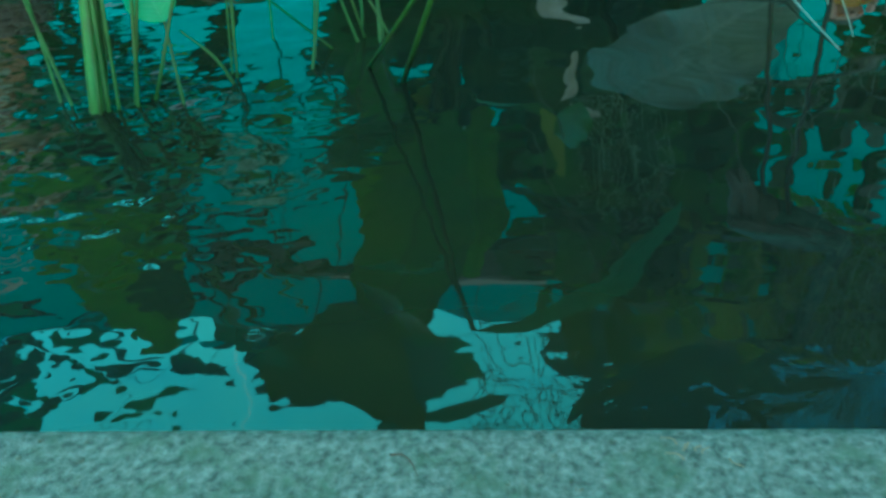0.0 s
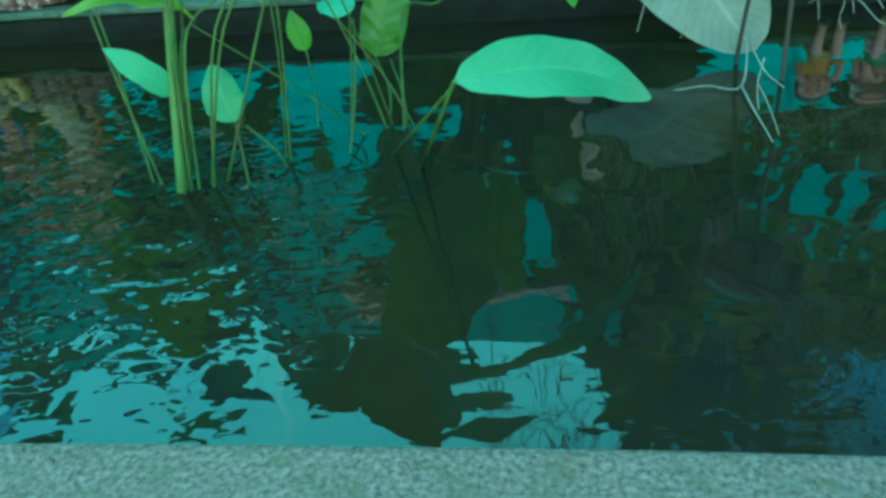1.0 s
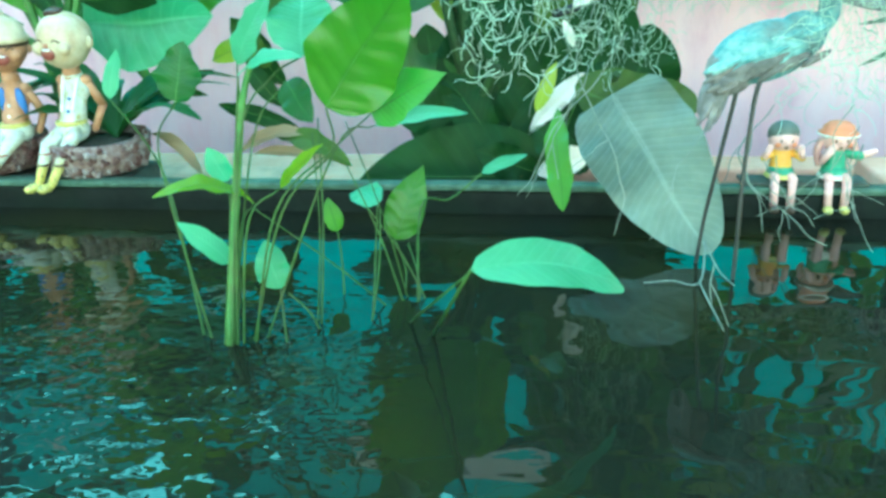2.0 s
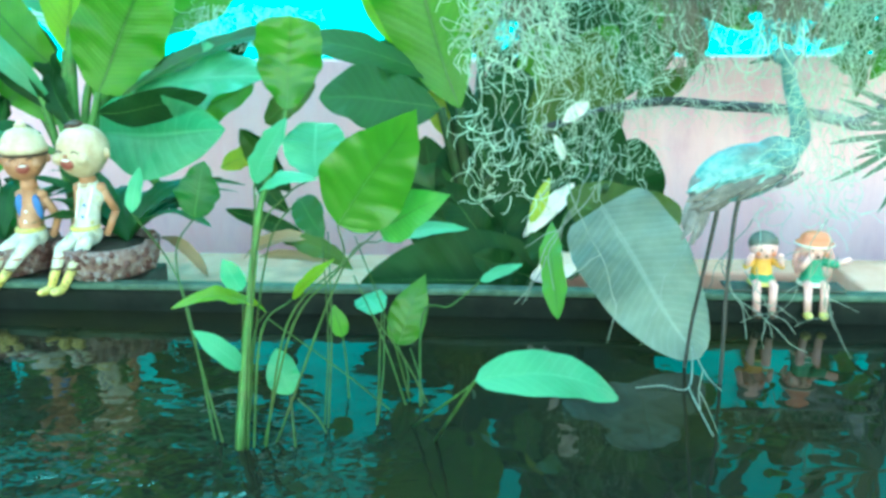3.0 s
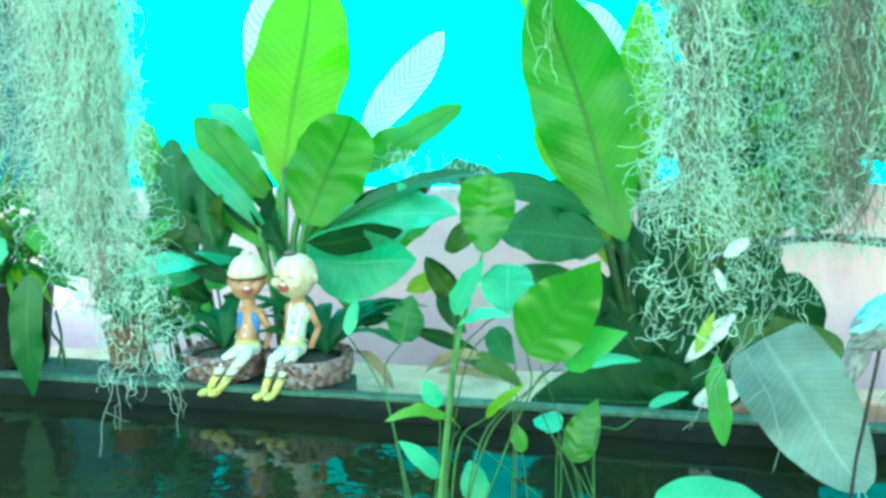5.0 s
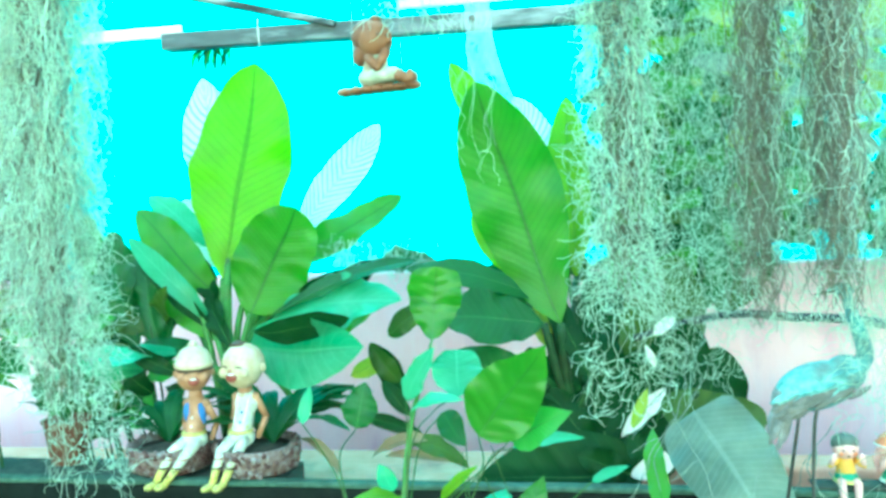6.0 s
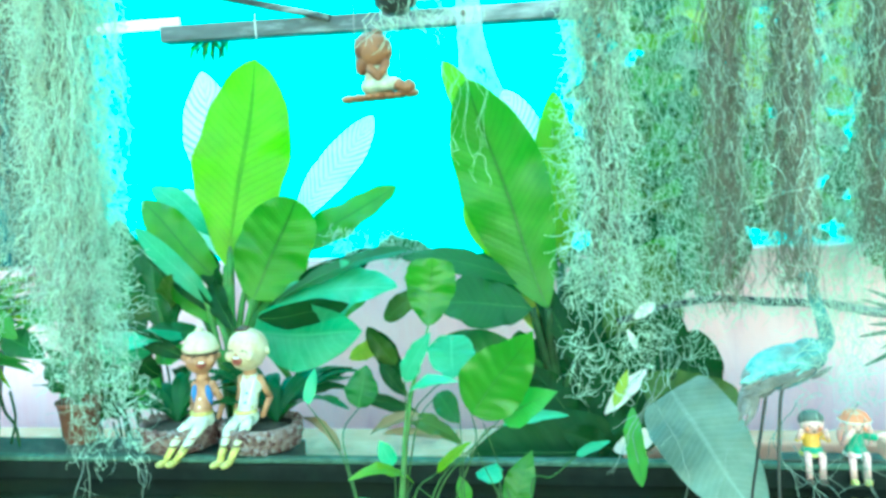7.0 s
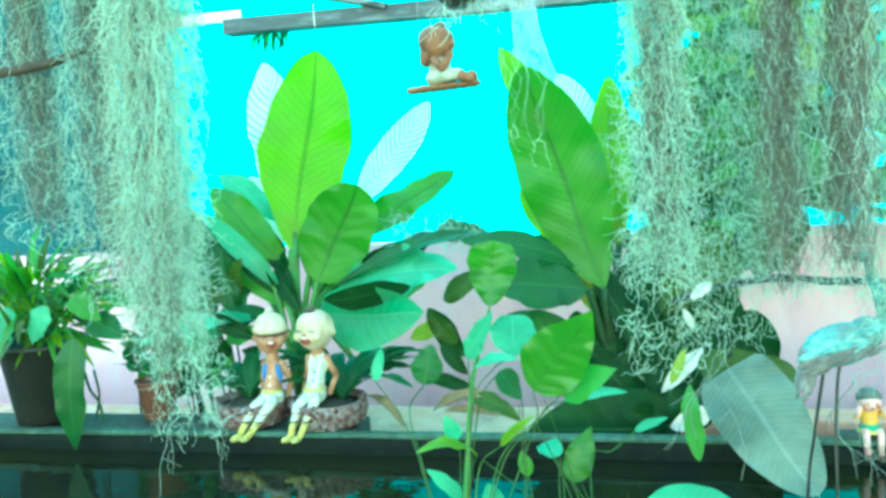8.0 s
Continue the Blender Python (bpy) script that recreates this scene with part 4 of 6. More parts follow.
leaf(broad_right, (0.162, 1.28, 0.097), (0.127, 1.34, 0.389), 0.1168, LEAF_SHADED, "paddle", bend=0.06, side=0.0, facing=(0.05, -1, 0.2), fold=0.25, wave=0.1, rib=1)
leaf(broad_right, (0.126, 1.15, 0.05), (0.016, 1.2, 0.17), 0.0697, LEAF_SHADED, "paddle", bend=0.06, side=0.0, facing=(0.05, -1, 0.2), fold=0.25, wave=0.1, rib=1)
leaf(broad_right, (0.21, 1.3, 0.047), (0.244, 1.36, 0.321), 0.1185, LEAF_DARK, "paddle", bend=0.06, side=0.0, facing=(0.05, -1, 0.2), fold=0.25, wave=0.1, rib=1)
drooping = thing("drooping_plant", (0.27, 1.2, 0.0), "one big grey green leaf drooping over the water", "plant")
leaf(drooping, (0.278, 0.985, 0.18), (0.396, 0.815, 0.012), 0.152, LEAF_GREY, "hanging", bend=0.03, side=0.02, facing=(-0.05, -1, 0.3), fold=0.2, wave=0.03)
leaf(drooping, (0.228, 1.03, 0.182), (0.405, 1.03, 0.15), 0.1, LEAF_BROWNISH, "round", bend=0.06, side=0.1, facing=(0.0, -0.9, 0.4), fold=0.12, wave=0.05)
stalk(drooping, [(0.27, 1.2, 0.03), (0.266, 1.13, 0.122), (0.286, 1.01, 0.204)], 0.009, 0.006, STEM_DARK)

# ---- water plant ----
sword = thing("water_plant", (-0.12, 0.57, 0.0), "water plant with fresh oval leaves on long stalks", "water plant")
leaf(sword, (-0.041, 0.63, 0.24), (0.053, 0.585, 0.369), 0.096, LEAF_SWORD, "acute", bend=-0.05, side=0.0, facing=(0.1, -1, 0.25), fold=0.1, wave=0.05, rib=1)
leaf(sword, (-0.001, 0.66, 0.227), (0.083, 0.62, 0.276), 0.0524, LEAF_FRESH, "acute", bend=0.05, side=0.0, facing=(0.1, -0.8, 0.5), fold=0.12, wave=0.05, rib=1)
leaf(sword, (-0.002, 0.68, 0.209), (0.097, 0.7, 0.218), 0.0243, LEAF_MINT, "ovate", bend=0.06, side=0.0, facing=(0, -0.5, 0.8), fold=0.4, wave=0.05, rib=1)
leaf(sword, (-0.115, 0.72, 0.353), (-0.106, 0.73, 0.458), 0.0775, LEAF_SWORD, "blunt", bend=-0.06, side=0.0, facing=(0.05, -1, 0.2), fold=0.12, wave=0.12, rib=1)
leaf(sword, (-0.15, 0.69, 0.273), (-0.109, 0.7, 0.347), 0.0413, LEAF_MINT, "ovate", bend=0.05, side=0.0, facing=(-0.3, -0.7, 0.6), fold=0.12, wave=0.05, rib=1)
leaf(sword, (-0.07, 0.66, 0.286), (-0.081, 0.72, 0.339), 0.0711, LEAF_MINT, "round", bend=0.05, side=0.0, facing=(0.1, -0.5, 0.9), fold=0.12, wave=0.05, rib=1)
leaf(sword, (-0.136, 0.65, 0.268), (-0.055, 0.61, 0.293), 0.0284, LEAF_MINT, "ovate", bend=0.1, side=0.0, facing=(0, -0.5, 0.9), fold=0.3, wave=0.05, rib=1)
leaf(sword, (-0.101, 0.7, 0.253), (-0.064, 0.66, 0.217), 0.0382, LEAF_DARK, "ovate", bend=0.05, side=0.0, facing=(0, -1, 0.3), fold=0.12, wave=0.05, rib=1)
leaf(sword, (-0.225, 0.69, 0.232), (-0.211, 0.7, 0.297), 0.0522, LEAF_DARK, "ovate", bend=0.05, side=0.0, facing=(0, -1, 0.3), fold=0.12, wave=0.1, rib=1)
leaf(sword, (-0.138, 0.66, 0.126), (-0.216, 0.58, 0.158), 0.0347, LEAF_LIGHT, "ovate", bend=0.16, side=0.0, facing=(0, -0.35, 1), fold=0.2, wave=0.05, rib=1)
leaf(sword, (-0.172, 0.68, 0.145), (-0.192, 0.68, 0.184), 0.0282, LEAF_MINT, "ovate", bend=0.05, side=0.0, facing=(0, -1, 0.3), fold=0.12, wave=0.05, rib=1)
leaf(sword, (-0.094, 0.62, 0.157), (-0.039, 0.6, 0.21), 0.0193, LEAF_LIGHT, "ovate", bend=0.05, side=0.0, facing=(0, -0.6, 0.8), fold=0.3, wave=0.05, rib=1)
leaf(sword, (-0.001, 0.77, 0.042), (0.034, 0.8, 0.13), 0.0517, LEAF_SWORD, "acute", bend=0.06, side=0.0, facing=(0, -1, 0.3), fold=0.12, wave=0.05, rib=1)
leaf(sword, (-0.071, 0.76, 0.055), (-0.083, 0.77, 0.096), 0.0243, LEAF_MID, "ovate", bend=0.05, side=0.0, facing=(0, -1, 0.3), fold=0.12, wave=0.05, rib=1)
leaf(sword, (-0.017, 0.75, 0.095), (-0.051, 0.8, 0.098), 0.0394, LEAF_MINT, "round", bend=0.05, side=0.0, facing=(0, -0.6, 0.8), fold=0.12, wave=0.05, rib=1)
leaf(sword, (-0.158, 0.62, 0.07), (-0.212, 0.62, 0.117), 0.027, LEAF_MINT, "ovate", bend=0.1, side=0.0, facing=(0.1, -0.5, 0.8), fold=0.12, wave=0.05, rib=1)
leaf(sword, (-0.098, 0.6, 0.051), (-0.117, 0.62, 0.098), 0.0371, LEAF_MINT, "ovate", bend=0.08, side=0.0, facing=(0, -0.8, 0.5), fold=0.12, wave=0.05, rib=1)
leaf(sword, (0.115, 0.477, 0.131), (0.258, 0.56, 0.078), 0.0562, LEAF_MINT, "egg", bend=0.12, side=0.0, facing=(0, -0.55, 0.9), fold=0.15, wave=0.02, rib=1)
leaf(sword, (0.105, 0.82, 0.114), (0.162, 0.84, 0.133), 0.0185, LEAF_MINT, "ovate", bend=0.05, side=0.0, facing=(0, -0.6, 0.8), fold=0.12, wave=0.05, rib=1)
leaf(sword, (-0.316, 0.72, 0.229), (-0.308, 0.74, 0.283), 0.0207, LEAF_MINT, "ovate", bend=0.05, side=0.0, facing=(0, -1, 0.3), fold=0.12, wave=0.05, rib=1)

stalk(sword, [(-0.13, 0.575, -0.02), (-0.088, 0.6, 0.137), (-0.039, 0.63, 0.194), (-0.041, 0.63, 0.24)], 0.0013, 0.001, STEM_OLIVE)
stalk(sword, [(-0.125, 0.57, -0.02), (-0.095, 0.6, 0.137), (-0.036, 0.63, 0.197), (-0.001, 0.66, 0.227)], 0.0013, 0.001, STEM_OLIVE)
stalk(sword, [(-0.12, 0.58, -0.02), (-0.036, 0.63, 0.194), (-0.002, 0.68, 0.209)], 0.0013, 0.001, STEM_OLIVE)
stalk(sword, [(-0.15, 0.56, -0.02), (-0.144, 0.66, 0.212), (-0.133, 0.7, 0.286), (-0.115, 0.72, 0.353)], 0.0056, 0.0018, STEM)
stalk(sword, [(-0.155, 0.565, -0.02), (-0.147, 0.66, 0.198), (-0.15, 0.69, 0.273)], 0.0016, 0.001, STEM_OLIVE)
stalk(sword, [(-0.145, 0.555, -0.02), (-0.138, 0.64, 0.205), (-0.108, 0.67, 0.262), (-0.07, 0.66, 0.286)], 0.0013, 0.001, STEM_OLIVE)
stalk(sword, [(-0.14, 0.56, -0.02), (-0.14, 0.63, 0.195), (-0.136, 0.65, 0.268)], 0.0016, 0.001, STEM_OLIVE)
stalk(sword, [(-0.15, 0.57, -0.02), (-0.135, 0.67, 0.194), (-0.101, 0.7, 0.253)], 0.0013, 0.001, STEM_OLIVE)
stalk(sword, [(-0.165, 0.57, -0.02), (-0.223, 0.64, 0.119), (-0.252, 0.69, 0.189), (-0.225, 0.69, 0.232)], 0.0013, 0.001, STEM_OLIVE)
stalk(sword, [(-0.145, 0.56, -0.02), (-0.142, 0.62, 0.107), (-0.138, 0.66, 0.126)], 0.002, 0.001, STEM_OLIVE)
stalk(sword, [(-0.16, 0.575, -0.02), (-0.164, 0.65, 0.107), (-0.172, 0.68, 0.145)], 0.0013, 0.001, STEM_OLIVE)
stalk(sword, [(-0.135, 0.565, -0.02), (-0.126, 0.6, 0.123), (-0.094, 0.62, 0.157)], 0.0013, 0.001, STEM_OLIVE)
stalk(sword, [(0.02, 0.66, -0.02), (0.016, 0.74, 0.01), (-0.001, 0.77, 0.042)], 0.0013, 0.001, STEM_OLIVE)
stalk(sword, [(-0.04, 0.64, -0.02), (-0.063, 0.74, 0.018), (-0.071, 0.76, 0.055)], 0.0013, 0.001, STEM_OLIVE)
stalk(sword, [(-0.005, 0.615, -0.02), (-0.018, 0.73, 0.047), (-0.017, 0.75, 0.095)], 0.0013, 0.001, STEM_OLIVE)
stalk(sword, [(-0.15, 0.575, -0.02), (-0.141, 0.6, 0.059), (-0.158, 0.62, 0.07)], 0.0013, 0.001, STEM_OLIVE)
stalk(sword, [(-0.085, 0.565, -0.02), (-0.098, 0.6, 0.051)], 0.0013, 0.001, STEM_OLIVE)
stalk(sword, [(0.061, 0.609, -0.01), (0.115, 0.477, 0.131)], 0.0019, 0.0015, STEM_OLIVE)
stalk(sword, [(0.03, 0.64, -0.01), (0.117, 0.477, 0.131)], 0.0014, 0.0011, STEM_OLIVE)
stalk(sword, [(0.04, 0.66, -0.02), (0.033, 0.77, 0.084), (0.066, 0.8, 0.086), (0.105, 0.82, 0.114)], 0.0016, 0.0012, STEM_OLIVE)
stalk(sword, [(-0.175, 0.57, -0.02), (-0.24, 0.68, 0.116), (-0.277, 0.72, 0.17), (-0.316, 0.72, 0.229)], 0.0013, 0.001, STEM_OLIVE)
stalk(sword, [(0.009, 0.675, -0.01), (-0.048, 0.637, 0.065), (-0.117, 0.6, 0.141)], 0.001, 0.0007, STEM_OLIVE)
stalk(sword, [(0.026, 0.694, -0.01), (0.004, 0.677, 0.104), (-0.029, 0.66, 0.219)], 0.001, 0.0007, STEM_OLIVE)
stalk(sword, [(-0.068, 0.624, -0.01), (-0.064, 0.652, 0.097), (-0.071, 0.68, 0.203)], 0.001, 0.0007, STEM_OLIVE)

stalk(sword, [(0.024, 0.679, -0.01), (-0.009, 0.71, 0.072), (-0.049, 0.74, 0.146)], 0.0012, 0.0009, STEM_OLIVE)
stalk(sword, [(-0.057, 0.607, -0.01), (-0.071, 0.609, 0.019), (-0.093, 0.61, 0.041)], 0.0012, 0.0009, STEM_OLIVE)
stalk(sword, [(-0.062, 0.616, -0.01), (-0.061, 0.658, 0.105), (-0.069, 0.7, 0.213)], 0.0012, 0.0009, STEM_OLIVE)
stalk(sword, [(-0.007, 0.617, -0.01), (-0.007, 0.689, 0.042), (-0.016, 0.76, 0.087)], 0.0012, 0.0009, STEM_OLIVE)
stalk(sword, [(0.043, 0.672, -0.01), (0.034, 0.716, 0.019), (0.017, 0.76, 0.041)], 0.0012, 0.0009, STEM_OLIVE)
stalk(sword, [(0.051, 0.687, -0.01), (0.018, 0.704, 0.049), (-0.022, 0.72, 0.1)], 0.0012, 0.0009, STEM_OLIVE)

# yellow green shrub and a tree that lean in beyond the moss
def leafy(name, foot, knee, ends, per, size, mats, seed, label, category):
    """Branches that spring from one trunk, each with its own loose leaves."""
    rng = random.Random(seed)
    t = thing(name, foot, label, category)
    trunk = stalk(t, [foot, Vector(foot).lerp(Vector(knee), 0.5) + Vector((0.03, 0.02, 0)), knee], 0.022, 0.012, STEM_DARK, "trunk")
    for e in ends:
        stalk(t, [knee, Vector(knee).lerp(Vector(e), 0.5) + Vector((0, 0, 0.06)), e], 0.009, 0.003, STEM_DARK, "branch")
        for j in range(per):
            f = rng.uniform(0.15, 1.1)
            p = Vector(knee).lerp(Vector(e), f) + Vector((rng.gauss(0, 0.06), rng.gauss(0, 0.06), rng.gauss(0.02, 0.06)))
            a, n = rng.uniform(0, 6.28), size * rng.uniform(0.6, 1.2)
            leaf(t, p, p + Vector((n * math.cos(a), rng.uniform(-0.3, 0.3) * n, n * math.sin(a) * 0.8)), n * rng.uniform(0.32, 0.5), rng.choice(mats), "ovate", bend=0.08, facing=(rng.uniform(-0.6, 0.6), -1, rng.uniform(-0.2, 0.9)), rib=0)
    return t


leafy("leafy_shrub", (1.4, 1.78, GROUND_Z), (1.2, 1.78, 1.08), [(0.42, 1.5, 0.78), (0.5, 1.55, 0.95), (0.62, 1.5, 0.66), (0.66, 1.6, 0.88), (0.36, 1.5, 0.9), (0.55, 1.5, 0.72), (0.66, 1.62, 1.0), (0.45, 1.6, 0.62), (0.85, 1.6, 1.02), (1.05, 1.6, 0.95)], 50, 0.1, (LEAF_LIGHT, LEAF_YELLOW, LEAF_YELLOW, LEAF_GREY), 77, "yellow green leafy shrub against the turquoise fence", "shrub")
leafy("dark_bush", (0.34, 1.7, GROUND_Z), (0.34, 1.66, 0.4), [(0.22, 1.45, 0.46), (0.42, 1.42, 0.52), (0.3, 1.45, 0.55), (0.25, 1.5, 0.66), (0.4, 1.5, 0.56), (0.5, 1.45, 0.55), (0.28, 1.5, 0.76), (0.2, 1.55, 0.58), (0.32, 1.62, 0.95), (0.45, 1.62, 0.9), (0.55, 1.62, 0.75), (0.6, 1.6, 0.6), (0.38, 1.62, 1.1)], 44, 0.13, (LEAF_DARK, LEAF_MID, LEAF_BROWNISH), 80, "dark leafy bush behind the hanging moss", "shrub")
leafy("low_bush", (1.36, 1.74, GROUND_Z), (1.3, 1.72, 0.4), [(0.62, 1.6, 0.5), (0.66, 1.62, 0.56), (0.72, 1.6, 0.46), (0.85, 1.62, 0.55), (0.95, 1.6, 0.46), (1.1, 1.62, 0.5)], 34, 0.1, (LEAF_DARK, LEAF_BROWNISH, LEAF_MID, LEAF_GREY), 81, "low dull green bush along the top of the pink wall", "shrub")
leafy("dark_tree", (0.62, 2.55, GROUND_Z), (0.58, 2.5, 1.5), [(0.52, 2.3, 1.6), (0.5, 2.4, 1.9), (0.52, 2.4, 2.3), (0.48, 2.3, 1.7), (0.45, 2.5, 2.6), (0.6, 2.3, 1.65), (0.62, 2.4, 2.1), (0.75, 2.3, 1.7), (0.8, 2.4, 2.0), (0.85, 2.35, 2.4), (0.65, 2.4, 2.9), (0.92, 2.3, 1.75), (1.1, 2.3, 1.7), (1.05, 2.4, 2.2), (1.15, 2.35, 1.95)], 46, 0.2, (LEAF_DARK, LEAF_DARK, LEAF_SHADED), 78, "dark leafy tree beyond the turquoise fence", "tree")
# tree added out of view so its leaves break the bright water reflection
leafy("unseen_tree", (-1.3, 3.5, GROUND_Z), (-1.0, 3.45, 1.7), [(-3.2, 3.4, 2.4), (-2.8, 3.5, 3.0), (-2.5, 3.3, 2.5), (-2.3, 3.5, 3.4), (-1.9, 3.4, 2.3), (-1.6, 3.5, 2.9), (-1.2, 3.3, 2.5), (-1.0, 3.5, 3.3), (-0.7, 3.4, 2.7), (-0.5, 3.5, 3.2)], 14, 0.5, (LEAF_DARK, LEAF_MID), 79, "unseen dark tree added to break up the reflected sky", "tree")


# ---- hanging moss ----
def hank(at, top, bottom, radius, strands, curls, label, core=0, spread=1.0, pale=0.5, seed=1, lean=(0.0, 0.0), fine=0.00064):
    """A hanging bundle of moss: long fibres, loose curls round them, and a dead core."""
    rng = np.random.default_rng(seed)
    t = thing("hanging_moss", (at[0], at[1], top), label, "hanging moss", "hanging moss")
    tall = top - bottom

    def strands_of(count, rad, ragged):
        n = max(10, int(tall / 0.016))
        low = bottom + np.abs(rng.normal(0, ragged, count)) * tall
        z = top + (low - top)[:, None] * np.linspace(0, 1, n)
        ang, rr = rng.uniform(0, 2 * math.pi, count), rad * np.sqrt(rng.uniform(0.02, 1, count))
        f = (top - z) / tall
        env = rr[:, None] * (0.6 + 0.4 * np.sin(np.clip(f, 0, 1) * math.pi)) * (1 + (spread - 1) * f)
        drift = np.cumsum(rng.normal(0, 0.0024, (count, n, 2)), axis=1)
        w = rng.uniform(50, 130, (2, count))[..., None]
        x = at[0] + lean[0] * f + env * np.cos(ang)[:, None] + drift[..., 0] + 0.006 * np.sin(z * w[0] + ang[:, None])
        y = at[1] + lean[1] * f + env * np.sin(ang)[:, None] + drift[..., 1] + 0.006 * np.cos(z * w[1])
        return np.stack([x, y, z], axis=-1)

    def frizz(count):
        n = 15
        z = rng.uniform(bottom, top, count)
        f = (top - z) / tall
        ang = rng.uniform(0, 2 * math.pi, count)
        rr = radius * rng.uniform(0.4, 1.25, count) * (1 + (spread - 1) * f)
        p = np.stack([at[0] + lean[0] * f + rr * np.cos(ang), at[1] + lean[1] * f + rr * np.sin(ang), z], axis=1)
        d = np.stack([np.cos(ang) + rng.normal(0, 0.6, count), np.sin(ang) + rng.normal(0, 0.6, count), rng.normal(-0.5, 0.8, count)], axis=1)
        d /= np.linalg.norm(d, axis=1)[:, None]
        step = 0.0034 * rng.uniform(0.5, 1.35, count)[:, None]
        got = []
        for k in range(n):
            if k % 5 == 0:
                turn = rng.normal(0, 0.24, (count, 3))
            got.append(p)
            p = p + d * step
            d = d + np.cross(turn, d) + np.array((0, 0, -0.05))
            d /= np.linalg.norm(d, axis=1)[:, None]
        return np.stack(got, axis=1)

    k, half = int(strands * pale), int(curls * 0.29)
    if core:
        threads("core_fibres", [strands_of(int(core * 0.8), radius * 0.45, 0.06)], 0.0008, MOSS_CORE, t)
    threads("fibres", [strands_of(max(2, strands - k), radius, 0.16), frizz(half)], fine, MOSS, t)
    threads("pale_fibres", [strands_of(max(2, k), radius * 1.05, 0.16), frizz(half)], fine, MOSS_PALE, t)
    return t


hank((-0.515, 0.47), 1.02, 0.37, 0.06, 120, 3600, "thick grey green moss hanging with a dead brown core", core=36, seed=2, pale=0.66, lean=(-0.055, 0.05), spread=0.8)
hank((-0.585, 0.56), 0.62, 0.13, 0.055, 26, 900, "sparse tail of grey green moss over the pond rim", core=6, seed=14, lean=(-0.085, 0.18), spread=0.9)
hank((-0.575, 0.53), 1.02, 0.29, 0.05, 60, 1500, "loose curtain of grey green hanging moss", core=90, seed=3, pale=0.25, lean=(-0.03, 0.05))
hank((-0.70, 0.62), 1.02, 0.40, 0.07, 60, 1300, "loose curtain of grey green hanging moss", core=120, seed=4, pale=0.1)
hank((-0.86, 0.66), 1.02, 0.50, 0.07, 50, 800, "ragged old grey moss hanging from the pole", core=110, seed=5, pale=0.1)
hank((-0.055, 0.60), 1.02, 0.56, 0.045, 22, 60, "thin pale wisps of hanging moss", seed=6, pale=0.9, fine=0.0004)
hank((0.148, 0.55), 1.02, 0.42, 0.03, 60, 2600, "grey green curly moss hanging in a long bunch", core=60, seed=7, spread=1.3)
hank((0.155, 0.62), 0.50, 0.27, 0.045, 12, 260, "sparse curly ends of hanging moss among roots", seed=17, pale=0.3, fine=0.0006)
hank((0.22, 0.62), 1.02, 0.40, 0.035, 26, 1300, "loose pale curtain of hanging moss", seed=8, pale=0.6, fine=0.00038)
hank((0.292, 0.50), 1.02, 0.40, 0.016, 30, 340, "slender hanging moss on a dark brown core", core=100, seed=9, pale=0.15)
hank((0.275, 0.58), 1.02, 0.44, 0.03, 24, 1260, "loose yellow green hanging moss", seed=15, pale=0.8, fine=0.00038)
hank((0.332, 0.60), 1.02, 0.48, 0.022, 18, 320, "thin pale green hanging moss", seed=10, pale=0.6, fine=0.00038)
hank((0.358, 0.46), 1.02, 0.42, 0.024, 36, 380, "brown grey moss hanging in a thick rope", core=125, seed=11, pale=0.15)
hank((0.43, 0.62), 1.02, 0.46, 0.03, 18, 480, "loose pale green hanging moss", seed=16, pale=0.8, fine=0.00038)
hank((0.475, 0.54), 1.02, 0.45, 0.026, 40, 400, "brown grey moss hanging in a thick rope", core=110, seed=12, pale=0.15)
hank((0.575, 0.58), 1.02, 0.44, 0.04, 50, 420, "loose grey green hanging moss", core=80, seed=13, pale=0.3)

hank((0.36, 0.78), 1.02, 0.37, 0.06, 26, 860, "wide thin veil of grey green hanging moss", seed=51, pale=1.0, fine=0.00038)
hank((0.50, 0.78), 1.02, 0.37, 0.07, 30, 1000, "wide thin veil of grey green hanging moss", seed=52, pale=1.0, fine=0.00038)
hank((0.64, 0.74), 1.02, 0.37, 0.06, 39, 1260, "wide thin veil of grey green hanging moss", seed=53, pale=1.0, fine=0.00038)
hank((0.54, 0.68), 1.02, 0.42, 0.045, 80, 1500, "dense grey green hanging moss with brown ends", core=25, seed=57, pale=0.35, fine=0.00038)
hank((0.67, 0.66), 1.02, 0.42, 0.045, 120, 2340, "dense grey green hanging moss with brown ends", core=35, seed=58, pale=0.3, fine=0.00038)
hank((0.41, 0.72), 1.02, 0.43, 0.035, 36, 760, "dense grey green hanging moss with pale ends", core=20, seed=59, pale=0.35, fine=0.00038)
hank((0.53, 0.92), 1.02, 0.32, 0.07, 40, 1100, "sparse veil of moss hanging past the pink wall", seed=62, pale=0.5, fine=0.00042)
hank((0.70, 0.92), 1.02, 0.33, 0.07, 40, 1100, "sparse veil of moss hanging past the pink wall", seed=63, pale=0.5, fine=0.00042)
hank((0.49, 0.74), 0.52, 0.22, 0.045, 22, 420, "few loose strands of moss before the crane", seed=54, pale=0.4, fine=0.0005)
hank((-0.385, 1.31), 0.475, 0.40, 0.055, 8, 420, "tangle of pale moss caught on a leaf tip", seed=55, pale=0.5)

hank((0.3, 1.08), 0.42, 0.2, 0.065, 8, 300, "loose moss tangles over dark leaves", seed=60, pale=0.3, fine=0.0006)
hank((-0.27, 1.34), 0.47, 0.39, 0.05, 6, 300, "tangle of moss caught on dark leaves", seed=56, pale=0.2)
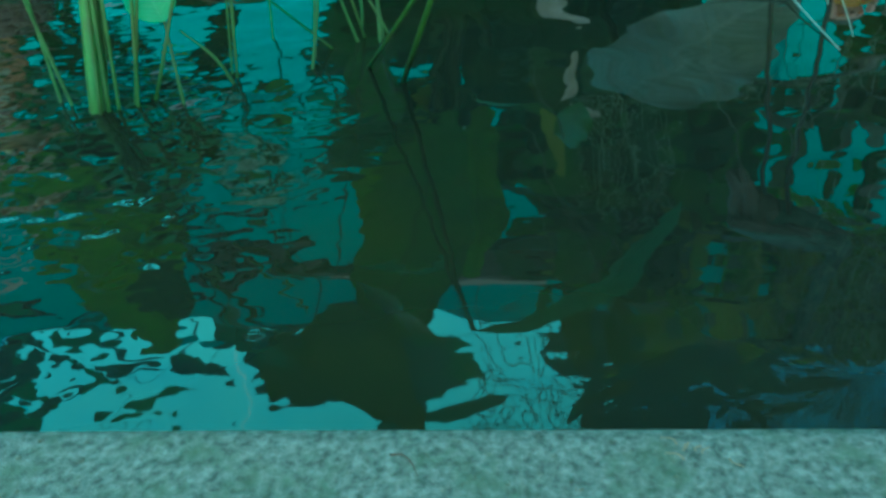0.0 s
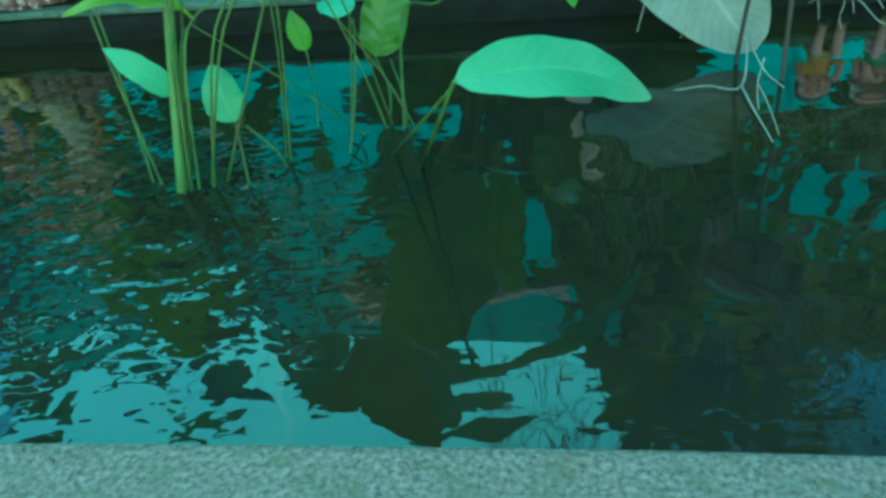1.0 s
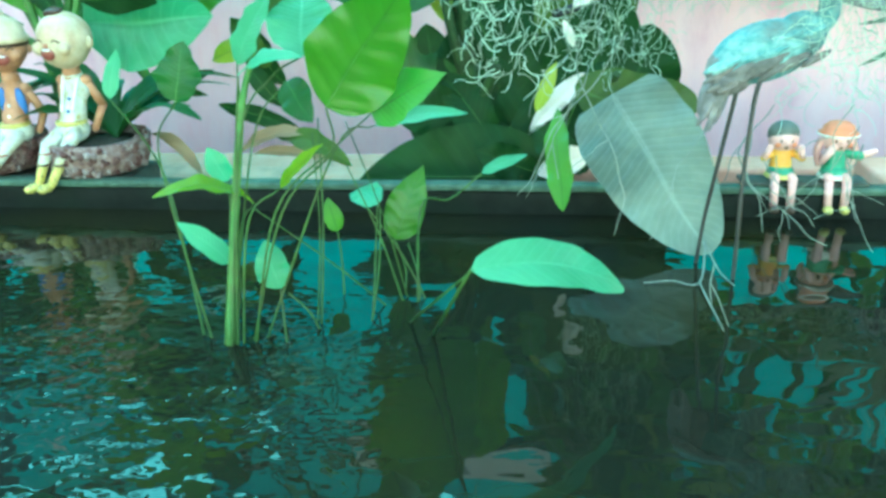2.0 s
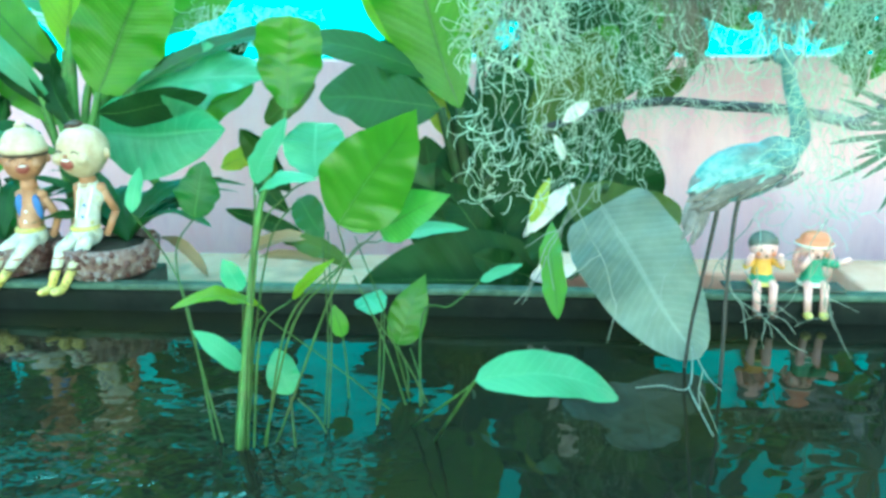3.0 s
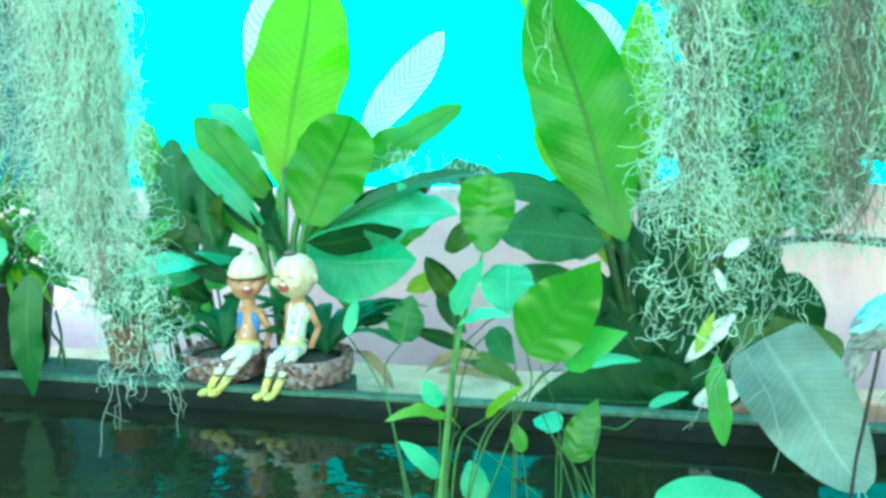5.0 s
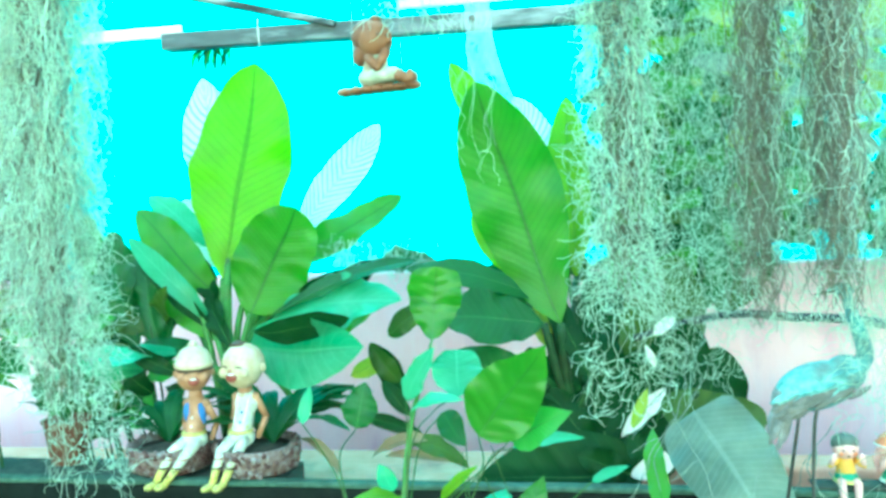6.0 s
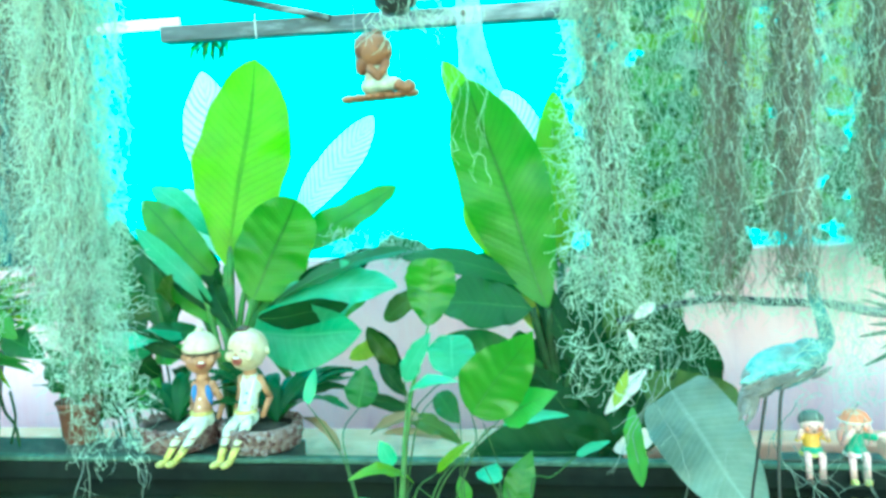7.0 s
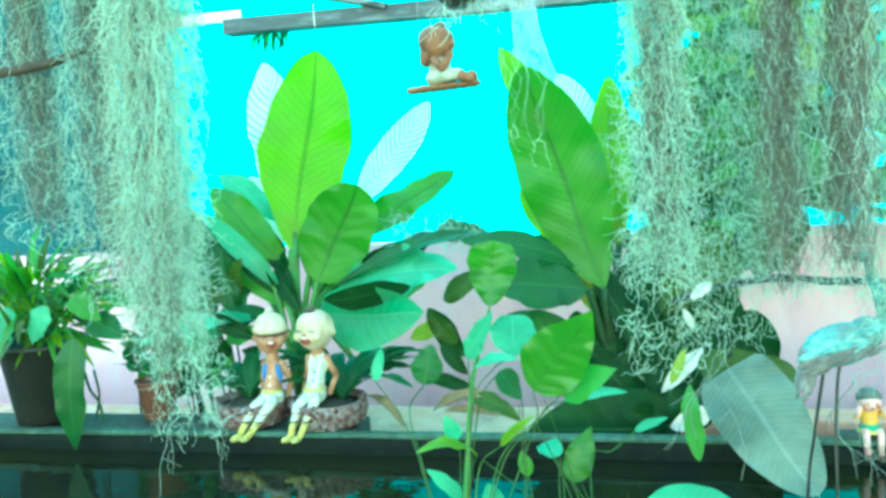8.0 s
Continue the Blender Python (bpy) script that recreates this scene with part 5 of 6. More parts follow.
bough = tube(bmesh.new(), [(-0.939, 0.6, 0.769), (-0.81, 0.6, 0.778), (-0.737, 0.6, 0.793), (-0.662, 0.6, 0.834), (-0.662 + 0.06, 0.53, 1.03)], 0.009, 0.005, 9)
tagged(link("hung_branch", bough, TWIG), "dark dead branch tangled in moss under the pole", "branch")

# aerial roots that hang to the water
def roots(at, span, top, bottom, count, seed, label):
    rng = np.random.default_rng(seed)
    t = thing("aerial_roots", (at[0], at[1], top), label, "aerial roots", "aerial roots")
    for _ in range(count):
        p = Vector((at[0] + rng.uniform(-span, span), at[1] + rng.uniform(-0.05, 0.05), top + rng.uniform(-0.05, 0.03)))
        end = bottom + abs(rng.normal(0, 0.05))
        pts, d = [], Vector((rng.normal(0, 0.4), rng.normal(0, 0.3), -1)).normalized()
        while p.z > end and len(pts) < 16:
            pts.append(p.copy())
            p = p + d * 0.022
            d = (d + Vector((rng.normal(0, 0.34), rng.normal(0, 0.2), rng.normal(-0.12, 0.2)))).normalized()
        if len(pts) > 2:
            bm = tube(bmesh.new(), pts, 0.0008, 0.0005, 5)
            k = len(pts) // 2
            q, e = pts[k].copy(), Vector((rng.normal(0, 1), rng.normal(0, 0.4), -0.6)).normalized()
            twig = []
            for _k in range(5):
                twig.append(q.copy())
                q = q + e * 0.012
                e = (e + Vector((rng.normal(0, 0.3), 0, rng.normal(-0.1, 0.2)))).normalized()
            tube(bm, twig, 0.0006, 0.0004, 5)
            part("root", bm, ROOT, t)
    return t


roots((0.20, 0.72), 0.07, 0.34, 0.05, 4, 21, "pale tangled aerial roots hanging among the moss")
roots((0.47, 0.84), 0.10, 0.18, 0.004, 11, 22, "pale branching aerial roots reaching the water")
roots((-0.66, 0.72), 0.05, 0.15, 0.01, 6, 23, "pale branching aerial roots below the moss")
roots((0.362, 0.63), 0.02, 0.085, 0.01, 3, 24, "pale branching roots at the tip of the big leaf")
roots((0.19, 0.78), 0.03, 0.16, 0.03, 4, 25, "pale aerial roots round a spotted leaf")

# thin roots spreading on the water below the big leaf
spread = thing("aerial_roots", (0.387, 0.816, 0.02), "pale forked roots lying on the water below a leaf", "aerial roots", "aerial roots")
for pts in ([(0.387, 0.816, 0.03), (0.369, 0.743, 0.004), (0.337, 0.749, 0.003), (0.304, 0.743, 0.002)], [(0.369, 0.743, 0.004), (0.37, 0.694, 0.003), (0.374, 0.627, 0.0)], [(0.387, 0.816, 0.025), (0.399, 0.779, 0.004), (0.41, 0.744, 0.0)]):
    part("root", tube(bmesh.new(), pts, 0.0011, 0.0006, 6), ROOT, spread)

# ---- seated clay dolls ----
def capsule(bm, a, b, r0, r1, mat):
    tube(bm, [a, b], r0, r1, 12, mat)
    ball(bm, a, (r0,) * 3, mat, seg=12)
    ball(bm, b, (r1,) * 3, mat, seg=12)


def big_doll(head, hip, feet, hat, label):
    """A laughing seated figure with long legs, one plain mesh."""
    bm = bmesh.new()
    head, hip, feet = Vector(head), Vector(hip), Vector(feet)
    neck = head + Vector((0, 0.0, -0.048))
    mats = [SKIN, CREAM, PAINT_BLUE, TROUSER, SOCK, PAINT_RED, PAINT_BROWN, PAINT_WHITE]
    ball(bm, head, (0.041, 0.040, 0.040), 0 if hat else 1, seg=24)
    ball(bm, head + Vector((0, -0.006, -0.012)), (0.036, 0.037, 0.034), 0 if hat else 1, seg=20)
    yaw = radians(24 if hat else -12)
    ahead, across = Vector((math.sin(yaw), -math.cos(yaw), 0)), Vector((math.cos(yaw), math.sin(yaw), 0))
    ball(bm, head + ahead * 0.040 + Vector((0, 0, -0.018)), (0.0125, 0.006, 0.0105), 5, (0, 0, math.degrees(yaw)), seg=12)
    ball(bm, head + ahead * 0.0425 + Vector((0, 0, -0.0125)), (0.008, 0.004, 0.0025), 7, (0, 0, math.degrees(yaw)), seg=10)
    for s in (-1, 1):
        ball(bm, head + ahead * 0.032 + across * s * 0.021 + Vector((0, 0, -0.012)), (0.012, 0.009, 0.011), 0 if hat else 1, seg=12)
    ball(bm, head + ahead * 0.0425 + Vector((0, 0, -0.006)), (0.004, 0.004, 0.0035), 0, seg=10)
    for s in (-1, 1):
        e = head + ahead * 0.0392 + across * s * 0.015
        tube(bm, [e - across * 0.007 - ahead * 0.001 + Vector((0, 0, -0.002)), e + ahead * 0.001 + Vector((0, 0, 0.002)), e + across * 0.007 - ahead * 0.002 + Vector((0, 0, -0.002))], 0.0012, 0.0012, 5, 6)
        ball(bm, head + across * s * 0.041 - ahead * 0.004 + Vector((0, 0, -0.006)), (0.006, 0.005, 0.009), 0 if hat else 1, seg=10)
    if hat:
        lathe(bm, head + Vector((0, 0.002, 0.008)), [(0.0425, 0), (0.045, 0.004), (0.045, 0.011), (0.0415, 0.014), (0.038, 0.028), (0.027, 0.042), (0.012, 0.049), (0.003, 0.05)], 24, 1)
        lathe(bm, head + Vector((0, 0.002, 0.006)), [(0.0415, -0.004), (0.0436, 0.001), (0.042, 0.006)], 24, 6)
        ball(bm, head + Vector((0, 0.002, 0.06)), (0.011, 0.011, 0.009), 1, seg=12)
    else:
        ball(bm, head + Vector((-0.006, -0.008, 0.040)), (0.013, 0.012, 0.005), 6, seg=12)
        tube(bm, [head + Vector((-0.022, -0.006, 0.036)), head + Vector((-0.006, -0.008, 0.045)), head + Vector((0.008, -0.006, 0.043))], 0.003, 0.002, 6, 6)
    if hat:
        for v in bm.verts:
            v.co = head + (v.co - head) * 0.84
    capsule(bm, neck + Vector((0, 0, 0.014)), neck + Vector((0, 0.002, -0.012)), 0.012, 0.015, 0)
    chest = neck + Vector((0, 0.004, -0.03))
    waist = chest.lerp(hip, 0.55)
    ball(bm, chest, (0.0235, 0.017, 0.024), 0 if hat else 3, seg=18)
    tube(bm, [neck + Vector((0, 0.002, -0.006)), chest, waist, hip], 0.015, 0.021, 16, 0 if hat else 3)
    ball(bm, hip, (0.0265, 0.025, 0.021), 3, seg=18)
    lathe(bm, hip + Vector((0, 0, 0.012)), [(0.0225, -0.003), (0.0245, 0), (0.0225, 0.004)], 18, 4)
    for s in (-1, 1):
        sh = neck + Vector((s * 0.019, 0.004, -0.017))
        el = sh + Vector((s * 0.014, 0.014, -0.042))
        fist = hip + Vector((s * 0.029, 0.016, -0.002))
        ball(bm, sh, (0.009, 0.009, 0.009), 0, seg=12)
        capsule(bm, sh, el, 0.0075, 0.0065, 0)
        capsule(bm, el, fist, 0.0065, 0.0055, 0)
        if hat:
            ball(bm, chest + Vector((s * 0.0145, -0.0105, -0.006)), (0.0085, 0.006, 0.023), 2, (8, 0, -s * 14), seg=14)
        else:
            tube(bm, [sh + Vector((-s * 0.006, -0.006, 0.008)), chest + Vector((s * 0.011, -0.0165, 0.004)), waist + Vector((s * 0.009, -0.0205, 0.002))], 0.0028, 0.0028, 8, 7)
        knee = hip + Vector((s * 0.0165 + (feet.x - hip.x) * 0.3, -0.043, -0.016))
        foot = feet + Vector((s * 0.0105, 0.006, 0.012))
        capsule(bm, hip + Vector((s * 0.011, -0.008, 0)), knee, 0.0125, 0.0102, 3)
        mid = knee.lerp(foot, 0.5)
        capsule(bm, knee, mid, 0.0100, 0.0082, 3)
        capsule(bm, mid, foot, 0.0080, 0.0066, 4)
        lathe(bm, mid, [(0.0086, -0.002), (0.0098, 0), (0.0086, 0.002)], 12, 6)
        lathe(bm, mid.lerp(knee, 0.62), [(0.0100, -0.0015), (0.0112, 0), (0.0100, 0.0015)], 12, 5)
        ball(bm, foot + Vector((-0.005, -0.010, -0.004)), (0.0075, 0.0155, 0.007), 4, (0, 0, -20), seg=12)
    for k in range(3):
        ball(bm, chest.lerp(hip, 0.2 + 0.3 * k) + Vector((0, -0.0195, 0)), (0.0028, 0.002, 0.0028), 7 if hat else 2, seg=8)
    return tagged(link("seated_doll", bm, mats), label, "doll", "seated dolls")


big_doll((-0.653, 1.055, 0.240), (-0.655, 1.045, 0.108), (-0.692, 0.968, 0.032), True, "laughing clay doll in knitted cap sitting on the pond rim")
big_doll((-0.55, 1.055, 0.253), (-0.559, 1.045, 0.112), (-0.578, 0.966, 0.032), False, "laughing bald clay doll in white trousers on the rim")


PAINT_HAIR = surface("pink_brown_paint", (0.5, 0.24, 0.22), (0.62, 0.34, 0.3), 60, 0.5, 0.2, 150)
PAINT_CORAL = surface("coral_paint", (0.6, 0.16, 0.07), (0.7, 0.24, 0.12), 60, 0.5, 0.15, 150)


def small_doll(seat, hair, top, hat, label):
    """A small seated figure with legs hanging to the water, one plain mesh."""
    bm = bmesh.new()
    s0 = Vector(seat)
    mats = [PAINT_PINK, hair, top, PAINT_GREEN, PAINT_WHITE, PAINT_YELLOW, PAINT_BROWN, PAINT_ORANGE, PAINT_CORAL]
    head = s0 + Vector((0, 0.0, 0.061))
    ball(bm, head, (0.024, 0.022, 0.023), 0, seg=18)
    ball(bm, head + Vector((0, 0.004, 0.007)), (0.0255, 0.024, 0.0215), 1, seg=18)
    if hat:
        lathe(bm, head + Vector((0, 0.002, 0.008)), [(0.031, 0), (0.032, 0.002), (0.026, 0.004), (0.024, 0.012), (0.016, 0.019), (0.003, 0.021)], 20, 8)
        lathe(bm, head + Vector((0, 0.002, 0.0065)), [(0.0325, 0), (0.0335, 0.0015), (0.0325, 0.003)], 20, 4)
        for s in (-1, 1):
            tube(bm, [head + Vector((s * 0.022, 0.004, -0.002)), head + Vector((s * 0.03, 0.0, -0.022)), head + Vector((s * 0.026, -0.004, -0.045))], 0.008, 0.004, 8, 1)
    for s in (-1, 1):
        ball(bm, head + Vector((s * 0.009, -0.0205, 0.0)), (0.0020, 0.0016, 0.0024), 6, seg=8)
    ball(bm, head + Vector((0, -0.021, -0.011)), (0.0034, 0.002, 0.0022), 6, seg=8)
    tube(bm, [s0 + Vector((0, 0, 0.046)), s0 + Vector((0, 0, 0.028)), s0 + Vector((0, 0, 0.004))], 0.014, 0.019, 12, 2)
    ball(bm, s0 + Vector((0, -0.004, 0.006)), (0.022, 0.021, 0.013), 3, seg=14)
    lathe(bm, s0 + Vector((0, -0.004, 0.001)), [(0.0215, -0.004), (0.0255, -0.003), (0.0245, 0.001), (0.02, 0.004)], 18, 4 if hat else 5)
    ball(bm, head + Vector((0, -0.0235, -0.004)), (0.0035, 0.003, 0.003), 0, seg=8)
    for s in (-1, 1):
        ball(bm, head + Vector((s * 0.0125, -0.0175, -0.007)), (0.005, 0.003, 0.0042), 8, seg=8)
    for s in (-1, 1):
        if hat and s > 0:
            capsule(bm, s0 + Vector((0.016, -0.002, 0.036)), s0 + Vector((0.036, -0.006, 0.034)), 0.007, 0.0075, 3)
            capsule(bm, s0 + Vector((0.036, -0.006, 0.034)), s0 + Vector((0.056, -0.01, 0.042)), 0.005, 0.0055, 0)
        elif hat:
            capsule(bm, s0 + Vector((s * 0.016, -0.002, 0.036)), s0 + Vector((s * 0.026, -0.018, 0.026)), 0.006, 0.005, 0)
            capsule(bm, s0 + Vector((s * 0.026, -0.018, 0.026)), s0 + Vector((s * 0.013, -0.024, 0.052)), 0.005, 0.006, 0)
        else:
            capsule(bm, s0 + Vector((s * 0.015, 0, 0.038)), s0 + Vector((s * 0.03, -0.01, 0.03)), 0.0065, 0.0055, 2)
            capsule(bm, s0 + Vector((s * 0.03, -0.01, 0.03)), s0 + Vector((s * 0.024, -0.018, 0.05)), 0.005, 0.0055, 0)
        knee = s0 + Vector((s * 0.014, -0.03, 0.0))
        foot = s0 + Vector((s * 0.013, -0.036, -0.042))
        capsule(bm, s0 + Vector((s * 0.01, -0.005, 0.002)), knee, 0.0085, 0.0075, 0)
        capsule(bm, knee, foot, 0.0072, 0.0062, 0)
        ball(bm, foot + Vector((0, -0.005, -0.006)), (0.008, 0.012, 0.007), 6 if not hat else 5, seg=10)
    bm.transform(Matrix.Translation(s0) @ Matrix.Scale(0.87, 4) @ Matrix.Translation(-s0))
    return tagged(link("seated_doll", bm, mats), label, "doll", "seated dolls")


tagged(link("doll_bench", smooth(box((0.47, 0.99, 0.0465), (0.645, 1.032, 0.0515), 0.002, 0.0008, 8)), DAMP), "low damp stone slab under two small dolls", "slab")
small_doll((0.524, 1.01, 0.0585), PAINT_CAP, PAINT_ORANGE, False, "small painted boy doll in orange shirt on the rim")
small_doll((0.598, 1.01, 0.0585), PAINT_HAIR, PAINT_GREEN, True, "small painted girl doll in green dress and hat")

# ---- crane statue ----
CRANE_GREY = surface("weathered_grey_paint", (0.19, 0.18, 0.175), (0.38, 0.37, 0.36), 90, 0.85, 1.0, 140, (0.1, 0.11, 0.1), 18, dist=0.005)
bm = bmesh.new()
rng = random.Random(61)
ball(bm, (0.425, 0.80, 0.266), (0.058, 0.032, 0.034), 0, (0, -16, 0), seg=24)
ball(bm, (0.462, 0.80, 0.283), (0.03, 0.024, 0.027), 0, (0, -35, 0), seg=18)
ball(bm, (0.392, 0.802, 0.246), (0.028, 0.026, 0.03), 1, (0, 20, 0), seg=18)
ball(bm, (0.378, 0.804, 0.222), (0.016, 0.016, 0.036), 1, (0, 22, 0), seg=16)
for k in range(46):
    f = k / 45
    p = Vector((0.372 + 0.1 * f + rng.uniform(-0.004, 0.004), 0.771 + 0.012 * abs(f - 0.5) + rng.uniform(-0.003, 0.003), 0.243 + 0.036 * f + rng.uniform(-0.018, 0.018)))
    ball(bm, p, (0.018, 0.004, 0.0042), 1 if p.z < 0.25 + 0.024 * f else 0, (0, -28 + rng.uniform(-9, 9), 0), seg=8)
for k in range(14):
    p = Vector((0.384 - 0.012 * k / 13 + rng.uniform(-0.008, 0.008), 0.788 + rng.uniform(-0.004, 0.004), 0.238 - 0.045 * k / 13))
    ball(bm, p, (0.004, 0.0035, 0.02), 1, (0, 18 + rng.uniform(-9, 9), 0), seg=8)
tube(bm, [(0.474, 0.80, 0.288), (0.490, 0.80, 0.308), (0.484, 0.80, 0.34), (0.474, 0.80, 0.368), (0.466, 0.80, 0.4)], 0.0135, 0.007, 12, 0)
ball(bm, (0.462, 0.799, 0.404), (0.015, 0.010, 0.010), 0, (0, 10, 0), seg=14)
tube(bm, [(0.451, 0.799, 0.404), (0.423, 0.797, 0.397)], 0.004, 0.001, 8, 2)
tube(bm, [(0.402, 0.80, 0.235), (0.397, 0.795, 0.203), (0.386, 0.8, 0.115), (0.377, 0.812, 0.0), (0.36, 0.83, -0.42)], 0.0028, 0.0022, 8, 2)
tube(bm, [(0.424, 0.79, 0.24), (0.418, 0.785, 0.209), (0.413, 0.775, 0.125), (0.412, 0.763, 0.0), (0.41, 0.75, -0.42)], 0.0028, 0.0022, 8, 2)
tagged(link("crane_statue", bm, [CRANE_BODY, CRANE_GREY, POT_BLACK]), "pale turquoise crane statue on thin dark legs in the pond", "statue")

# ---- pebbled planters on the rim ----
def planter(at, r, h, seed, label):
    rng = random.Random(seed)
    t = thing("pebble_planter", at, label, "planter", "pebble planters")
    part("bowl", lathe(bmesh.new(), at, [(r * 0.86, 0), (r * 0.95, h * 0.4), (r, h), (r * 0.88, h), (r * 0.85, h - 0.012)], 28), PEBBLE, t)
    part("soil", lathe(bmesh.new(), (at[0], at[1], at[2] + h - 0.012), [(r * 0.85, 0), (r * 0.4, 0.004), (0.002, 0.006)], 20), SOIL, t)
    places = []
    for k in range(330):
        a, f = rng.uniform(0, 2 * math.pi), rng.uniform(0.04, 1.0)
        rad = r * (0.87 + 0.13 * f)
        if f > 0.93:
            rad = r * rng.uniform(0.88, 1.0)
        s = rng.uniform(0.0036, 0.0085)
        places.append(Matrix.Translation((at[0] + rad * math.cos(a), at[1] + rad * math.sin(a), at[2] + h * f)) @ Euler((rng.uniform(0, 6), rng.uniform(0, 6), 0)).to_matrix().to_4x4() @ Matrix.Diagonal((s, s * rng.uniform(0.6, 1), s * rng.uniform(0.5, 0.9), 1)))
    ob = hang("pebbles", stones("pebbles", places, PEBBLE_MIX), t)
    ob["kind"] = "stuff"
    return t


m, nt, b, _ = nodes_of("mixed_pebbles")
isl = nt.nodes.new("ShaderNodeNewGeometry")
col = blend(nt, ramp(nt, isl.outputs["Random Per Island"], 0.3, 0.6), (0.085, 0.022, 0.019), (0.17, 0.1, 0.092))
col = blend(nt, ramp(nt, isl.outputs["Random Per Island"], 0.75, 0.95), col, (0.34, 0.32, 0.32))
nt.links.new(blend(nt, maths(nt, "MULTIPLY", noise_at(nt, 200), 0.5), col, (0.08, 0.05, 0.04)), b.inputs["Base Color"])
b.inputs["Roughness"].default_value = 0.55
relief(nt, b, noise_at(nt, 400), 0.3, 0.001)
PEBBLE_MIX = m
planter((-0.715, 1.066, 0.0465), 0.083, 0.05, 1, "low planter covered in red brown and grey pebbles")
planter((-0.535, 1.066, 0.0465), 0.083, 0.05, 2, "low planter covered in red brown and grey pebbles")


def strap_plant(name, at, arcs, length, width, material, seed, label, up=0.6):
    """A rosette of arching strap leaves."""
    rng = random.Random(seed)
    t = thing(name, at, label, "plant")
    for k in range(arcs):
        a = -0.35 + (math.pi + 0.7) * k / (arcs - 1) + rng.uniform(-0.12, 0.12)
        n = length * rng.uniform(0.7, 1.15)
        rise = rng.uniform(up * 0.4, up * 1.3)
        tip = (at[0] + n * math.cos(a), at[1] + n * math.sin(a), at[2] + n * rise)
        leaf(t, at, tip, width * rng.uniform(0.75, 1.2), material, "paddle", bend=rng.uniform(0.12, 0.22), facing=(-math.cos(a) * 0.3, -math.sin(a) * 0.3, 1), fold=0.3, wave=0.06, rib=0)
    return t


strap_plant("rosette_plant", (-0.51, 1.085, 0.085), 15, 0.21, 0.036, LEAF_DARK, 3, "dark green strap leaves arching from a pebbled planter", 0.35)
strap_plant("rosette_plant", (-0.73, 1.085, 0.085), 13, 0.15, 0.03, LEAF_DARK, 4, "dark green strap leaves arching from a pebbled planter", 0.5)

# ---- pots along the rim ----
tub("black_pot", (-1.235, 1.075, 0.046), 0.098, 0.185, "worn black plastic pot on the pond rim", POT_BLACK)
fern = thing("bushy_fern", (-1.235, 1.07, 0.22), "bushy fresh green fern with many narrow fronds", "plant")
rng = random.Random(8)
for k in range(280):
    a, f = rng.uniform(0, 2 * math.pi), rng.uniform(0, 1)
    b0 = Vector((-1.225 + 0.14 * f * math.cos(a), 1.06 + 0.08 * f * math.sin(a), 0.23 + rng.uniform(0, 0.16)))
    n, rise = rng.uniform(0.05, 0.15), rng.uniform(-0.6, 1.3)
    tp = b0 + n * Vector((math.cos(a), 0.7 * math.sin(a), rise)).normalized()
    leaf(fern, b0, tp, rng.uniform(0.008, 0.02), rng.choice((LEAF_LIGHT, LEAF_FRESH, LEAF_MID, LEAF_BROWNISH, LEAF_DARK)), "ovate", bend=rng.uniform(0.05, 0.2), facing=(math.cos(a) * 0.3, -0.6, 0.8), fold=0.25, rib=0, name="frond")
for k in range(26):
    a, f = rng.uniform(0, 2 * math.pi), rng.uniform(0.2, 1)
    stalk(fern, [(-1.235, 1.06, 0.2), (-1.235 + 0.06 * f * math.cos(a), 1.06 + 0.04 * f * math.sin(a), 0.28), (-1.235 + 0.11 * f * math.cos(a), 1.06 + 0.07 * f * math.sin(a), 0.24 + rng.uniform(0, 0.13))], 0.0018, 0.001, STEM)
creeper = thing("trailing_plant", (-1.10, 0.98, 0.25), "trailing vine with heart shaped leaves over the pot", "plant")
leaf(creeper, (-1.062, 0.955, 0.262), (-1.082, 0.95, 0.012), 0.072, LEAF_DARK, "ovate", bend=0.06, facing=(0.2, -1, 0.2))
leaf(creeper, (-1.21, 0.955, 0.33), (-1.26, 0.95, 0.20), 0.07, LEAF_MINT, "ovate", bend=0.06, facing=(0, -1, 0.3))
leaf(creeper, (-1.12, 0.96, 0.33), (-1.16, 0.95, 0.25), 0.055, LEAF_MINT, "ovate", bend=0.06, facing=(0, -1, 0.4))
leaf(creeper, (-1.06, 0.96, 0.35), (-0.98, 0.94, 0.30), 0.05, LEAF_MID, "ovate", bend=0.08, facing=(0, -0.8, 0.6))
leaf(creeper, (-1.03, 0.97, 0.30), (-0.93, 0.95, 0.26), 0.06, LEAF_DARK, "ovate", bend=0.08, facing=(0, -0.8, 0.6))
for e in ((-1.062, 0.955, 0.262), (-1.21, 0.955, 0.33), (-1.12, 0.96, 0.33), (-1.06, 0.96, 0.35), (-1.03, 0.97, 0.30)):
    stalk(creeper, [(-1.2, 1.03, 0.235), ((-1.2 + e[0]) / 2, 0.985, max(0.31, e[2] + 0.02)), e], 0.002, 0.0015, STEM)
tub("terracotta_pot", (-0.955, 1.085, 0.046), 0.046, 0.09, "small reddish terracotta pot on the pond rim", TERRACOTTA)
strap_plant("rosette_plant", (-0.955, 1.085, 0.125), 9, 0.11, 0.02, LEAF_DARK, 5, "small dark leafy plant in the terracotta pot", 0.8)

